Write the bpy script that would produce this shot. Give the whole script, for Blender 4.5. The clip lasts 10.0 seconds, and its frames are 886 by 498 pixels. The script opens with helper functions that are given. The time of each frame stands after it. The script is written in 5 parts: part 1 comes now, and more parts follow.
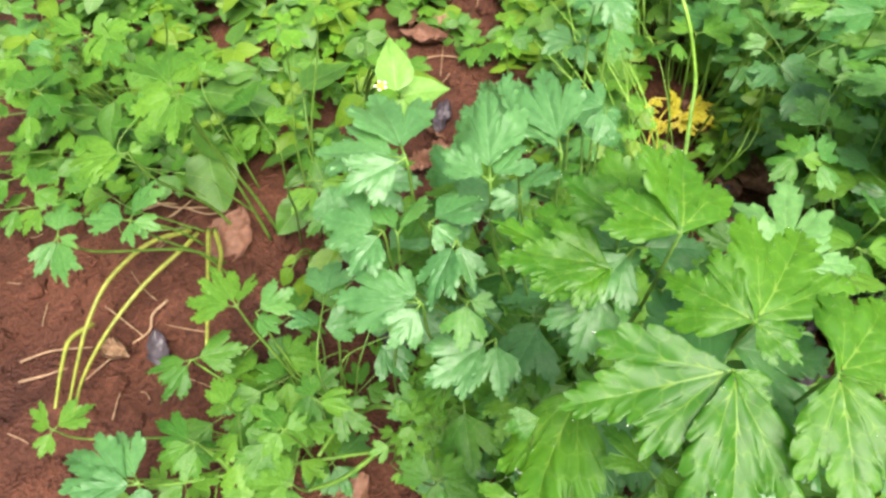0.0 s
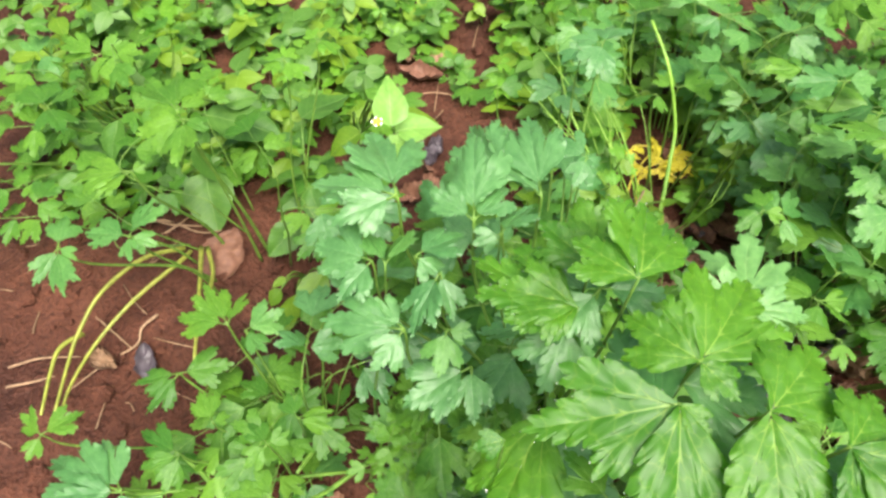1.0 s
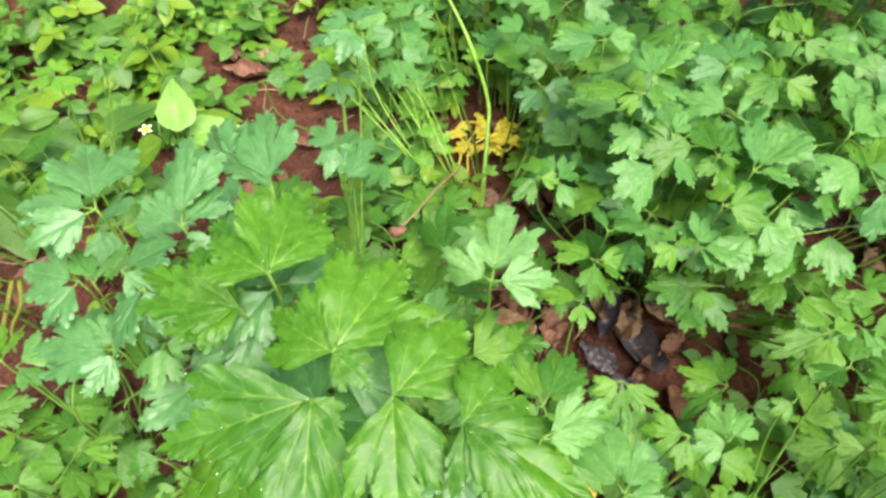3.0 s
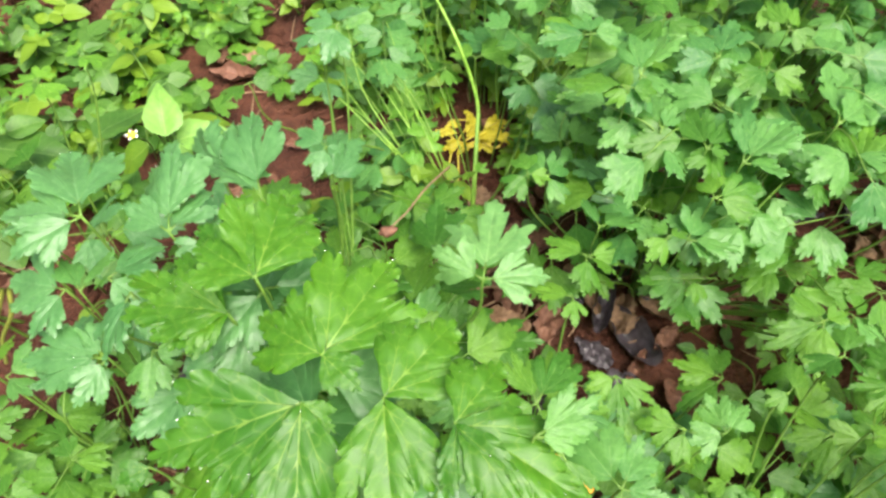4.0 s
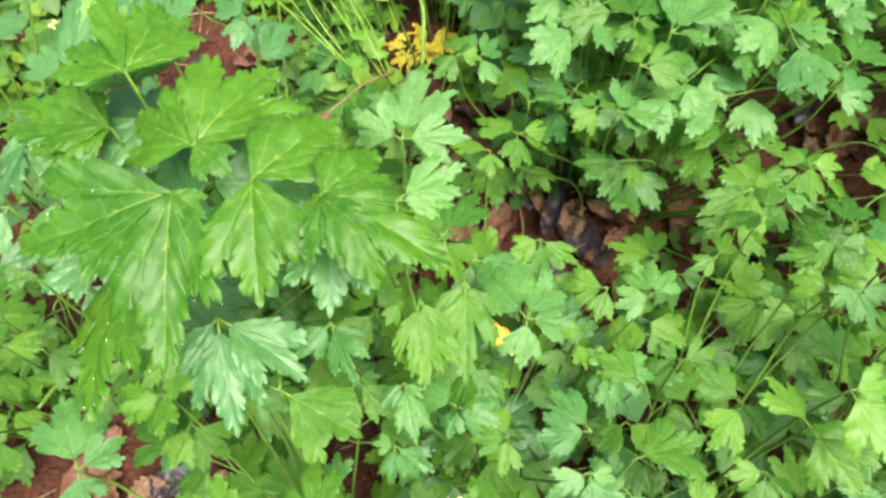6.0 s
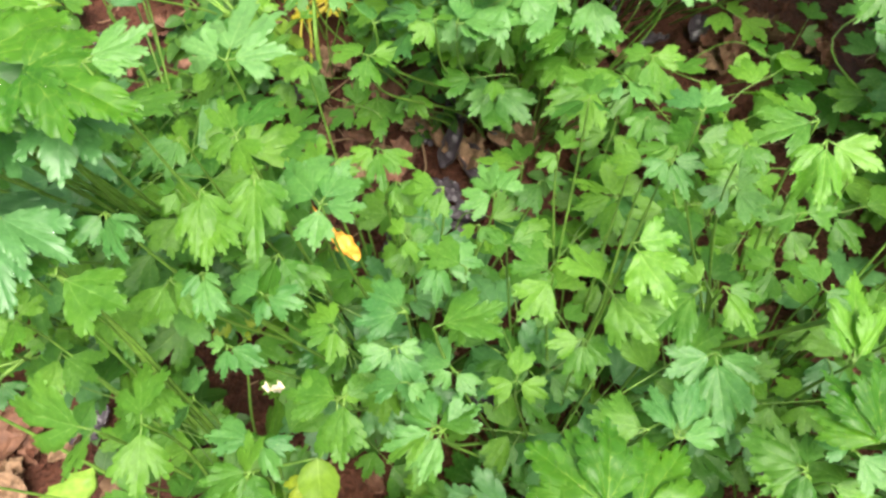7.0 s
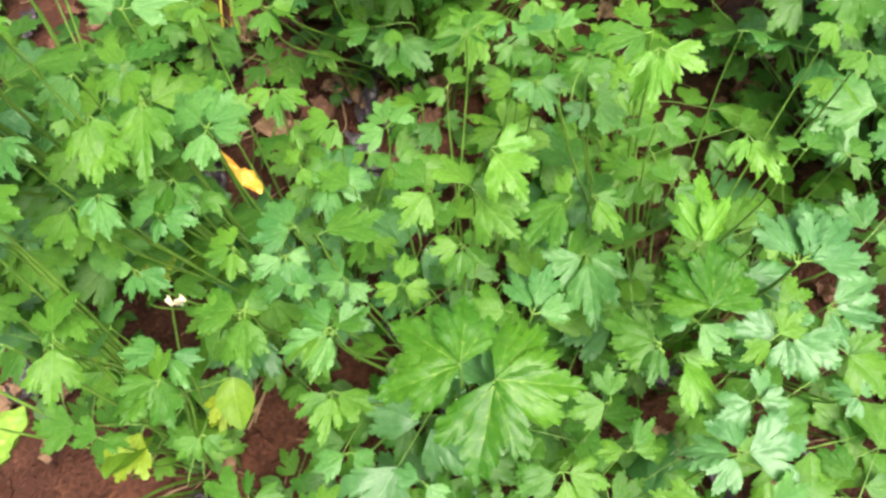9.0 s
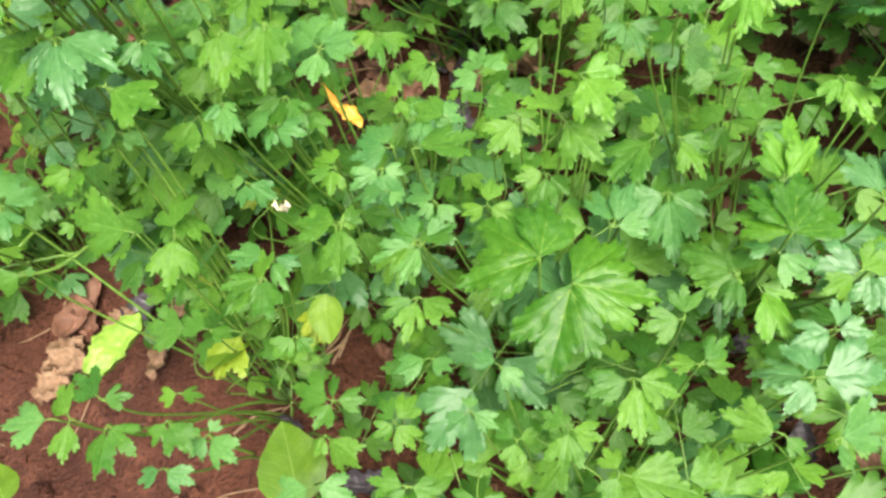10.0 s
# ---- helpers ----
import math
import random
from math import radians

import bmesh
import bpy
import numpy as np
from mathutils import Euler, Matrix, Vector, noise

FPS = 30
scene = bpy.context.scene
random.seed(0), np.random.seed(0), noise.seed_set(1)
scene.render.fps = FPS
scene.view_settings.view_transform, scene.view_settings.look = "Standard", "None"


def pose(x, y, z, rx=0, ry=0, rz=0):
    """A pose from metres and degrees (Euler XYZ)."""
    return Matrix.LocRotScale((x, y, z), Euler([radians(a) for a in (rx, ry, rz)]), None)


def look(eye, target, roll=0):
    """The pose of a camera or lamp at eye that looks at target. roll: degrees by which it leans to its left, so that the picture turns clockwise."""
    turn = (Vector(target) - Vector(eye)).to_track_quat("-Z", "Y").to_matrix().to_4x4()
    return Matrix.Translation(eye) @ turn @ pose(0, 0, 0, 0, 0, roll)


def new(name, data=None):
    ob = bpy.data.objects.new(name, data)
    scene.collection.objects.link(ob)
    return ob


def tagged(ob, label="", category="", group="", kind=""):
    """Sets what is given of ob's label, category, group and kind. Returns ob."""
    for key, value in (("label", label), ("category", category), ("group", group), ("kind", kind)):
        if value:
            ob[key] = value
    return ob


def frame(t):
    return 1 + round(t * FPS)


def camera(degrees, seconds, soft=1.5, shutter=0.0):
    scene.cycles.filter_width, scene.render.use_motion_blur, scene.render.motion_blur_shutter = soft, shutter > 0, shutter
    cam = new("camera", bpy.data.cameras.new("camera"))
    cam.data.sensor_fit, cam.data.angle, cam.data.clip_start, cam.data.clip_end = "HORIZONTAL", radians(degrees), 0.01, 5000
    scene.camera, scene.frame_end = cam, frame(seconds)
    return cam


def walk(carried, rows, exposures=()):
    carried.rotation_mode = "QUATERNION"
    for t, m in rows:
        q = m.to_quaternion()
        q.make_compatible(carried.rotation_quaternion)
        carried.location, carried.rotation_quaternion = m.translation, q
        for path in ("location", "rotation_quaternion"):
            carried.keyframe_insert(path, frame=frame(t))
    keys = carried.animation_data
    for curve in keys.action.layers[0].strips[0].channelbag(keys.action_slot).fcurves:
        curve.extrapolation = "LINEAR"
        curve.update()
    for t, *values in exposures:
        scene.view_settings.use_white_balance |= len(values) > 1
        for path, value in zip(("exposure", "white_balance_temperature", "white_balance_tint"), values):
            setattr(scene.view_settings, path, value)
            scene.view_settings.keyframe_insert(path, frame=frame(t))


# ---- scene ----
cam = camera(65.3, 10.0, soft=2.75)
PATH = [
    (0.0, (0.0, 0.0, 0.6), (-0.0229, 0.234, 0.1587), -6.34),
    (0.5, (0.0086, -0.0068, 0.6058), (0.0013, 0.231, 0.166), -1.31),
    (1.0, (0.0021, -0.0102, 0.6233), (-0.0111, 0.2416, 0.1915), -1.09),
    (1.5, (0.0433, -0.0058, 0.613), (0.0462, 0.2304, 0.1723), 0.03),
    (2.0, (0.0411, -0.0094, 0.6253), (0.0478, 0.2423, 0.1933), 2.46),
    (2.3, (0.0485, -0.0068, 0.6225), (0.0712, 0.2402, 0.1883), 4.24),
    (2.5, (0.073, -0.0059, 0.6197), (0.0849, 0.2417, 0.1855), 0.3),
    (2.7, (0.0982, -0.0068, 0.6125), (0.1182, 0.2363, 0.1761), 0.25),
    (3.8, (0.1224, -0.0041, 0.6216), (0.1554, 0.2401, 0.1865), 0.12),
    (4.0, (0.1154, -0.0054, 0.6122), (0.1469, 0.2362, 0.1756), -0.37),
    (4.5, (0.1007, 0.0112, 0.6143), (0.1257, 0.2582, 0.1803), -2.01),
    (4.8, (0.0975, -0.0017, 0.611), (0.1278, 0.2429, 0.176), 0.12),
    (5.0, (0.1054, -0.006, 0.6079), (0.1362, 0.2356, 0.1711), 0.61),
    (5.5, (0.1363, -0.0298, 0.6013), (0.1786, 0.2103, 0.1648), 0.09),
    (5.7, (0.1365, -0.0448, 0.5896), (0.1769, 0.1875, 0.1487), 0.59),
    (6.8, (0.2119, -0.1108, 0.5757), (0.2357, 0.1071, 0.1262), -5.6),
    (7.0, (0.2321, -0.1294, 0.5715), (0.2585, 0.087, 0.1215), -7.34),
    (7.5, (0.2715, -0.1659, 0.5438), (0.3105, 0.0252, 0.0834), -8.02),
    (8.0, (0.2881, -0.1644, 0.5617), (0.3396, 0.0277, 0.1029), -4.32),
    (8.5, (0.3083, -0.1744, 0.5817), (0.364, 0.0256, 0.1268), -6.35),
    (9.0, (0.2632, -0.1906, 0.5825), (0.3082, 0.0137, 0.1284), -5.73),
    (9.5, (0.2416, -0.2189, 0.5917), (0.276, -0.0051, 0.141), -8.01),
    (10.0, (0.246, -0.246, 0.5796), (0.2378, -0.0162, 0.1356), -15.41),
]
walk(cam, [(t, look(eye, target, roll)) for t, eye, target, roll in PATH])

# ---- light: bright hazy day, soft sun high up ----
world = bpy.data.worlds.new("sky")
scene.world = world
world.use_nodes = True
wn = world.node_tree.nodes
sky = wn.new("ShaderNodeTexSky")
sky.sky_type = "NISHITA"
sky.sun_disc = False
SUN_EL, SUN_AZ = 67.0, 150.0
sky.sun_elevation, sky.sun_rotation = radians(SUN_EL), radians(SUN_AZ)
sky.air_density, sky.dust_density, sky.ozone_density = 0.55, 5.0, 0.0
wn["Background"].inputs["Strength"].default_value = 0.165
world.node_tree.links.new(sky.outputs[0], wn["Background"].inputs["Color"])
sun = new("sun", bpy.data.lights.new("sun", "SUN"))
sun.data.energy, sun.data.angle, sun.data.color = 4.8, radians(40), (1.0, 0.955, 0.85)
az, el = radians(SUN_AZ), radians(SUN_EL)
sun.matrix_basis = look((math.sin(az) * math.cos(el) * 20, math.cos(az) * math.cos(el) * 20, math.sin(el) * 20), (0, 0, 0))
scene.view_settings.exposure = 0.86


# ---- materials ----
class Nodes:
    """Small wrapper to write node graphs in few lines."""

    def __init__(self, name):
        self.mat = bpy.data.materials.new(name)
        self.mat.use_nodes = True
        self.t = self.mat.node_tree
        self.out = self.t.nodes["Material Output"]
        self.bsdf = self.t.nodes["Principled BSDF"]

    def n(self, kind, **vals):
        node = self.t.nodes.new(kind)
        for key, v in vals.items():
            if key == "op":
                node.operation = v
            elif key == "blend":
                node.blend_type = v
            elif key == "attr":
                node.attribute_name = v
            else:
                node.inputs[key.replace("_", " ")].default_value = v
        return node

    def link(self, a, b):
        self.t.links.new(a, b)

    def math(self, op, a, b=None, c=None):
        node = self.t.nodes.new("ShaderNodeMath")
        node.operation = op
        for i, v in enumerate((a, b, c)):
            if v is None:
                continue
            if isinstance(v, (int, float)):
                node.inputs[i].default_value = v
            else:
                self.link(v, node.inputs[i])
        return node.outputs[0]

    def mix(self, fac, a, b, blend="MIX"):
        node = self.t.nodes.new("ShaderNodeMix")
        node.data_type = "RGBA"
        node.blend_type = blend
        for sock, v in ((node.inputs[0], fac), (node.inputs[6], a), (node.inputs[7], b)):
            if isinstance(v, (int, float)):
                sock.default_value = v
            elif isinstance(v, tuple):
                sock.default_value = (*v, 1)
            else:
                self.link(v, sock)
        return node.outputs[2]

    def noise(self, scale, detail=3.0, vec=None):
        node = self.n("ShaderNodeTexNoise", Scale=scale, Detail=detail)
        if vec is not None:
            self.link(vec, node.inputs["Vector"])
        return node.outputs["Fac"]

    def ramp(self, fac, lo, hi):
        node = self.t.nodes.new("ShaderNodeMapRange")
        self.link(fac, node.inputs[0])
        node.inputs[1].default_value, node.inputs[2].default_value = lo, hi
        return node.outputs[0]

    def bump(self, height, strength, distance):
        node = self.n("ShaderNodeBump", Strength=strength, Distance=distance)
        self.link(height, node.inputs["Height"])
        self.link(node.outputs[0], self.bsdf.inputs["Normal"])
        return node.outputs[0]


def leaf_material(name, base, pale, vein, rough=0.42, through_light=0.33, shine=0.52):
    """A thin leaf: lobed veins from the blade's own coordinates, mottling, gloss and light that shines through."""
    m = Nodes(name)
    d = m.t.nodes.new("ShaderNodeAttribute")
    d.attribute_name = "vein_side"
    s = m.t.nodes.new("ShaderNodeAttribute")
    s.attribute_name = "vein_run"
    side = m.math("ABSOLUTE", d.outputs["Fac"])
    run = s.outputs["Fac"]
    width = m.math("MULTIPLY_ADD", run, -0.008, 0.0125)
    main = m.math("SUBTRACT", 1.0, m.math("MINIMUM", m.math("DIVIDE", side, width), 1.0))
    coord = m.t.nodes.new("ShaderNodeTexCoord")
    bend = m.math("MULTIPLY", m.noise(4.0, 2.0, coord.outputs["Object"]), 5.0)
    wave = m.math("SINE", m.math("MULTIPLY_ADD", m.math("MULTIPLY_ADD", side, -0.8, run), 44.0, bend))
    second = m.math("MULTIPLY", m.math("POWER", m.math("MAXIMUM", wave, 0.0), 12.0), 0.2)
    veins = m.math("MAXIMUM", main, second)
    grain = m.noise(34.0, 3.0, coord.outputs["Object"])
    info = m.t.nodes.new("ShaderNodeObjectInfo")
    geo = m.t.nodes.new("ShaderNodeNewGeometry")
    blotch = m.ramp(m.noise(30.0, 3.0, geo.outputs["Position"]), 0.35, 0.7)
    fine = m.noise(9.0, 5.0, coord.outputs["Object"])
    col = m.mix(m.math("MULTIPLY_ADD", info.outputs["Random"], 0.6, m.math("MULTIPLY", blotch, 0.4)), base, pale)
    dark = m.mix(m.ramp(fine, 0.3, 0.75), (0.80, 0.86, 0.78), (1.10, 1.08, 1.0))
    col = m.mix(1.0, col, dark, "MULTIPLY")
    col = m.mix(1.0, col, m.mix(m.ramp(grain, 0.35, 0.65), (0.93, 0.94, 0.92), (1.05, 1.04, 1.03)), "MULTIPLY")
    col = m.mix(m.math("MULTIPLY", veins, 0.5), col, vein)
    m.link(col, m.bsdf.inputs["Base Color"])
    m.link(m.math("MULTIPLY_ADD", fine, 0.2, rough - 0.05), m.bsdf.inputs["Roughness"])
    m.bsdf.inputs["Specular IOR Level"].default_value = shine
    quilt = m.math("MULTIPLY_ADD", wave, -0.04, m.math("MULTIPLY_ADD", grain, 0.25, m.math("MULTIPLY", fine, 0.55)))
    relief = m.math("MULTIPLY_ADD", main, -0.6, quilt)
    nrm = m.bump(relief, 0.35, 0.0006)
    tr = m.t.nodes.new("ShaderNodeBsdfTranslucent")
    m.link(m.mix(1.0, col, (1.6, 1.5, 0.5), "MULTIPLY"), tr.inputs["Color"])
    m.link(nrm, tr.inputs["Normal"])
    both = m.n("ShaderNodeMixShader", Fac=through_light)
    m.link(m.bsdf.outputs[0], both.inputs[1])
    m.link(tr.outputs[0], both.inputs[2])
    m.link(both.outputs[0], m.out.inputs["Surface"])
    return m.mat


def plain_material(name, a, b, scale, rough, strength=0.4, distance=0.001, spec=0.4):
    """Two colours mottled by noise, with a fine relief."""
    m = Nodes(name)
    geo = m.t.nodes.new("ShaderNodeNewGeometry")
    info = m.t.nodes.new("ShaderNodeObjectInfo")
    big = m.noise(scale, 4.0, geo.outputs["Position"])
    fine = m.noise(scale * 7, 3.0, geo.outputs["Position"])
    fac = m.math("MULTIPLY_ADD", info.outputs["Random"], 0.35, m.math("MULTIPLY", m.ramp(big, 0.3, 0.7), 0.65))
    col = m.mix(fac, a, b)
    col = m.mix(0.5, col, m.mix(m.ramp(fine, 0.3, 0.7), tuple(c * 0.55 for c in a), tuple(min(1, c * 1.2) for c in b)))
    m.link(col, m.bsdf.inputs["Base Color"])
    m.bsdf.inputs["Roughness"].default_value = rough
    m.bsdf.inputs["Specular IOR Level"].default_value = spec
    m.bump(m.math("ADD", big, m.math("MULTIPLY", fine, 0.5)), strength, distance)
    return m.mat


LEAF = {
    "broad": leaf_material("broad_leaf", (0.034, 0.148, 0.006), (0.10, 0.262, 0.010), (0.36, 0.52, 0.1), 0.44, 0.40, 0.55),
    "green": leaf_material("green_leaf", (0.046, 0.165, 0.017), (0.15, 0.318, 0.030), (0.27, 0.47, 0.13), 0.46, 0.41, 0.44),
    "blue": leaf_material("bluish_leaf", (0.058, 0.188, 0.052), (0.112, 0.27, 0.088), (0.22, 0.4, 0.19), 0.40, 0.31, 0.66),
    "pale": leaf_material("pale_leaf", (0.050, 0.185, 0.046), (0.145, 0.33, 0.074), (0.28, 0.46, 0.17), 0.43, 0.40, 0.52),
    # darker leaf green: shade under the upper leaves put into the colour
    "old": leaf_material("shaded_leaf", (0.036, 0.140, 0.014), (0.09, 0.23, 0.024), (0.2, 0.36, 0.1), 0.44, 0.39, 0.45),
    "yellow": leaf_material("young_leaf", (0.08, 0.235, 0.014), (0.14, 0.315, 0.024), (0.34, 0.5, 0.14), 0.45),
    "weed": leaf_material("weed_leaf", (0.046, 0.142, 0.016), (0.092, 0.212, 0.026), (0.3, 0.48, 0.16), 0.5),
    "lime": leaf_material("lime_leaf", (0.088, 0.195, 0.008), (0.165, 0.28, 0.013), (0.34, 0.48, 0.12), 0.5),
    "spathe": leaf_material("pale_pointed_leaf", (0.15, 0.34, 0.05), (0.22, 0.41, 0.09), (0.42, 0.58, 0.2), 0.45),
    "light": leaf_material("light_leaf", (0.125, 0.29, 0.085), (0.17, 0.35, 0.105), (0.34, 0.5, 0.2), 0.45, 0.34, 0.6),
    "fading": leaf_material("fading_leaf", (0.17, 0.27, 0.012), (0.30, 0.36, 0.016), (0.4, 0.5, 0.12), 0.5),
    "sick": leaf_material("yellowing_leaf", (0.46, 0.39, 0.02), (0.58, 0.5, 0.04), (0.6, 0.55, 0.2), 0.5),
}
STALK = plain_material("green_stalk", (0.07, 0.17, 0.022), (0.145, 0.26, 0.038), 25, 0.45)
PALE_STALK = plain_material("yellow_stalk", (0.17, 0.22, 0.03), (0.28, 0.29, 0.05), 25, 0.45)
SICK_STALK = plain_material("withering_stalk", (0.4, 0.34, 0.03), (0.5, 0.4, 0.05), 25, 0.5)
GRASS = plain_material("grass_blade", (0.12, 0.3, 0.03), (0.25, 0.42, 0.06), 20, 0.45)
DRY = plain_material("dry_leaf", (0.13, 0.072, 0.04), (0.27, 0.165, 0.095), 30, 0.75, 0.8, 0.002)
REDDISH = plain_material("reddish_dry_leaf", (0.105, 0.044, 0.026), (0.19, 0.09, 0.055), 30, 0.7, 0.8, 0.002)
STRAW = plain_material("straw", (0.2, 0.12, 0.065), (0.34, 0.22, 0.13), 40, 0.7)
DARK = plain_material("rotting_leaf", (0.035, 0.025, 0.03), (0.1, 0.085, 0.1), 25, 0.35, 0.8, 0.002)
ORANGE = plain_material("orange_leaf", (0.72, 0.33, 0.03), (0.8, 0.45, 0.08), 40, 0.5)
LIMEY = plain_material("lime_yellow_leaf", (0.15, 0.28, 0.03), (0.24, 0.37, 0.06), 30, 0.5)
CREAM = plain_material("cream_petal", (0.6, 0.53, 0.33), (0.72, 0.66, 0.48), 60, 0.6)
WHITE = plain_material("white_petal", (0.78, 0.78, 0.7), (0.85, 0.85, 0.78), 60, 0.6)
DROP = Nodes("water_drop")
DROP.bsdf.inputs["Roughness"].default_value = 0.03
DROP.bsdf.inputs["Transmission Weight"].default_value = 0.9
DROP.bsdf.inputs["IOR"].default_value = 1.33
DROP.bsdf.inputs["Base Color"].default_value = (0.95, 1.0, 0.95, 1)
DROP = DROP.mat
FLORET = plain_material("yellow_floret", (0.7, 0.45, 0.02), (0.8, 0.58, 0.05), 300, 0.7)


def soil_material():
    m = Nodes("red_soil")
    geo = m.t.nodes.new("ShaderNodeNewGeometry")
    pos = geo.outputs["Position"]
    big, mid, fine = m.noise(6, 4, pos), m.noise(40, 5, pos), m.noise(260, 4, pos)
    col = m.mix(m.ramp(big, 0.3, 0.7), (0.046, 0.016, 0.0095), (0.10, 0.035, 0.019))
    col = m.mix(m.math("MULTIPLY", m.ramp(mid, 0.45, 0.75), 0.6), col, (0.16, 0.062, 0.036))
    col = m.mix(m.math("MULTIPLY", m.ramp(fine, 0.55, 0.3), 0.7), col, (0.03, 0.0115, 0.0075))
    m.link(col, m.bsdf.inputs["Base Color"])
    m.link(m.math("MULTIPLY_ADD", big, 0.5, 0.45), m.bsdf.inputs["Roughness"])
    m.bsdf.inputs["Specular IOR Level"].default_value = 0.22
    m.bump(m.math("ADD", m.math("MULTIPLY", mid, 1.2), m.math("MULTIPLY", fine, 0.6)), 1.0, 0.010)
    return m.mat


SOIL = soil_material()

# ---- helpers for meshes ----
rng = random.Random(7)


def mesh_of(name, verts, faces, mat, smooth=True, layers=None):
    me = bpy.data.meshes.new(name)
    me.from_pydata(verts, [], faces)
    for key, values in (layers or {}).items():
        me.attributes.new(key, "FLOAT", "POINT").data.foreach_set("value", values)
    if mat:
        me.materials.append(mat)
    me.polygons.foreach_set("use_smooth", [smooth] * len(me.polygons))
    me.update()
    return me


def part(name, me, parent, m=None, label=""):
    """A mesh object under a thing or a part, at the pose m in the parent's own space."""
    ob = new(name, me)
    ob.parent = parent
    if m is not None:
        ob.matrix_basis = m
    return tagged(ob, label)


def ground_z(x, y):
    """The bed's gentle lumps and its fall towards the far side."""
    far = min(max(y - 0.1, -0.4), 0.9)
    z = 0.012 - 0.07 * far
    z += 0.030 * noise.noise(Vector((x * 3.1, y * 3.1, 0.3)))
    z += 0.012 * noise.noise(Vector((x * 11, y * 11, 1.7)))
    if -1.0 < x < 1.4 and -0.9 < y < 1.5:
        z += 0.007 * noise.noise(Vector((x * 34, y * 34, 4.1))) + 0.0035 * abs(noise.noise(Vector((x * 90, y * 90, 2.2))))
    return z


def tube(points, radii, sides=6, smooth=6):
    """Verts and faces of a round stem through the points (Catmull-Rom), closed at both ends."""
    p = [Vector(q) for q in points]
    p = [2 * p[0] - p[1]] + p + [2 * p[-1] - p[-2]]
    line, rad = [], []
    for i in range(1, len(p) - 2):
        for k in range(smooth):
            u = k / smooth
            a, b, c, d = p[i - 1], p[i], p[i + 1], p[i + 2]
            line.append(0.5 * ((2 * b) + (c - a) * u + (2 * a - 5 * b + 4 * c - d) * u * u + (3 * b - a - 3 * c + d) * u**3))
            rad.append(radii[i - 1] * (1 - u) + radii[i] * u)
    line.append(p[-2])
    rad.append(radii[len(points) - 1])
    verts, faces = [], []
    for i, q in enumerate(line):
        way = (line[min(i + 1, len(line) - 1)] - line[max(i - 1, 0)]).normalized()
        a = way.cross(Vector((0.31, 0.2, 0.93))).normalized()
        b = way.cross(a)
        for k in range(sides):
            an = 2 * math.pi * k / sides
            verts.append(q + rad[i] * (math.cos(an) * a + math.sin(an) * b))
    for i in range(len(line) - 1):
        for k in range(sides):
            j = (k + 1) % sides
            faces.append((i * sides + k, i * sides + j, (i + 1) * sides + j, (i + 1) * sides + k))
    faces.append(tuple(reversed(range(sides))))
    faces.append(tuple(range((len(line) - 1) * sides, len(line) * sides)))
    return verts, faces


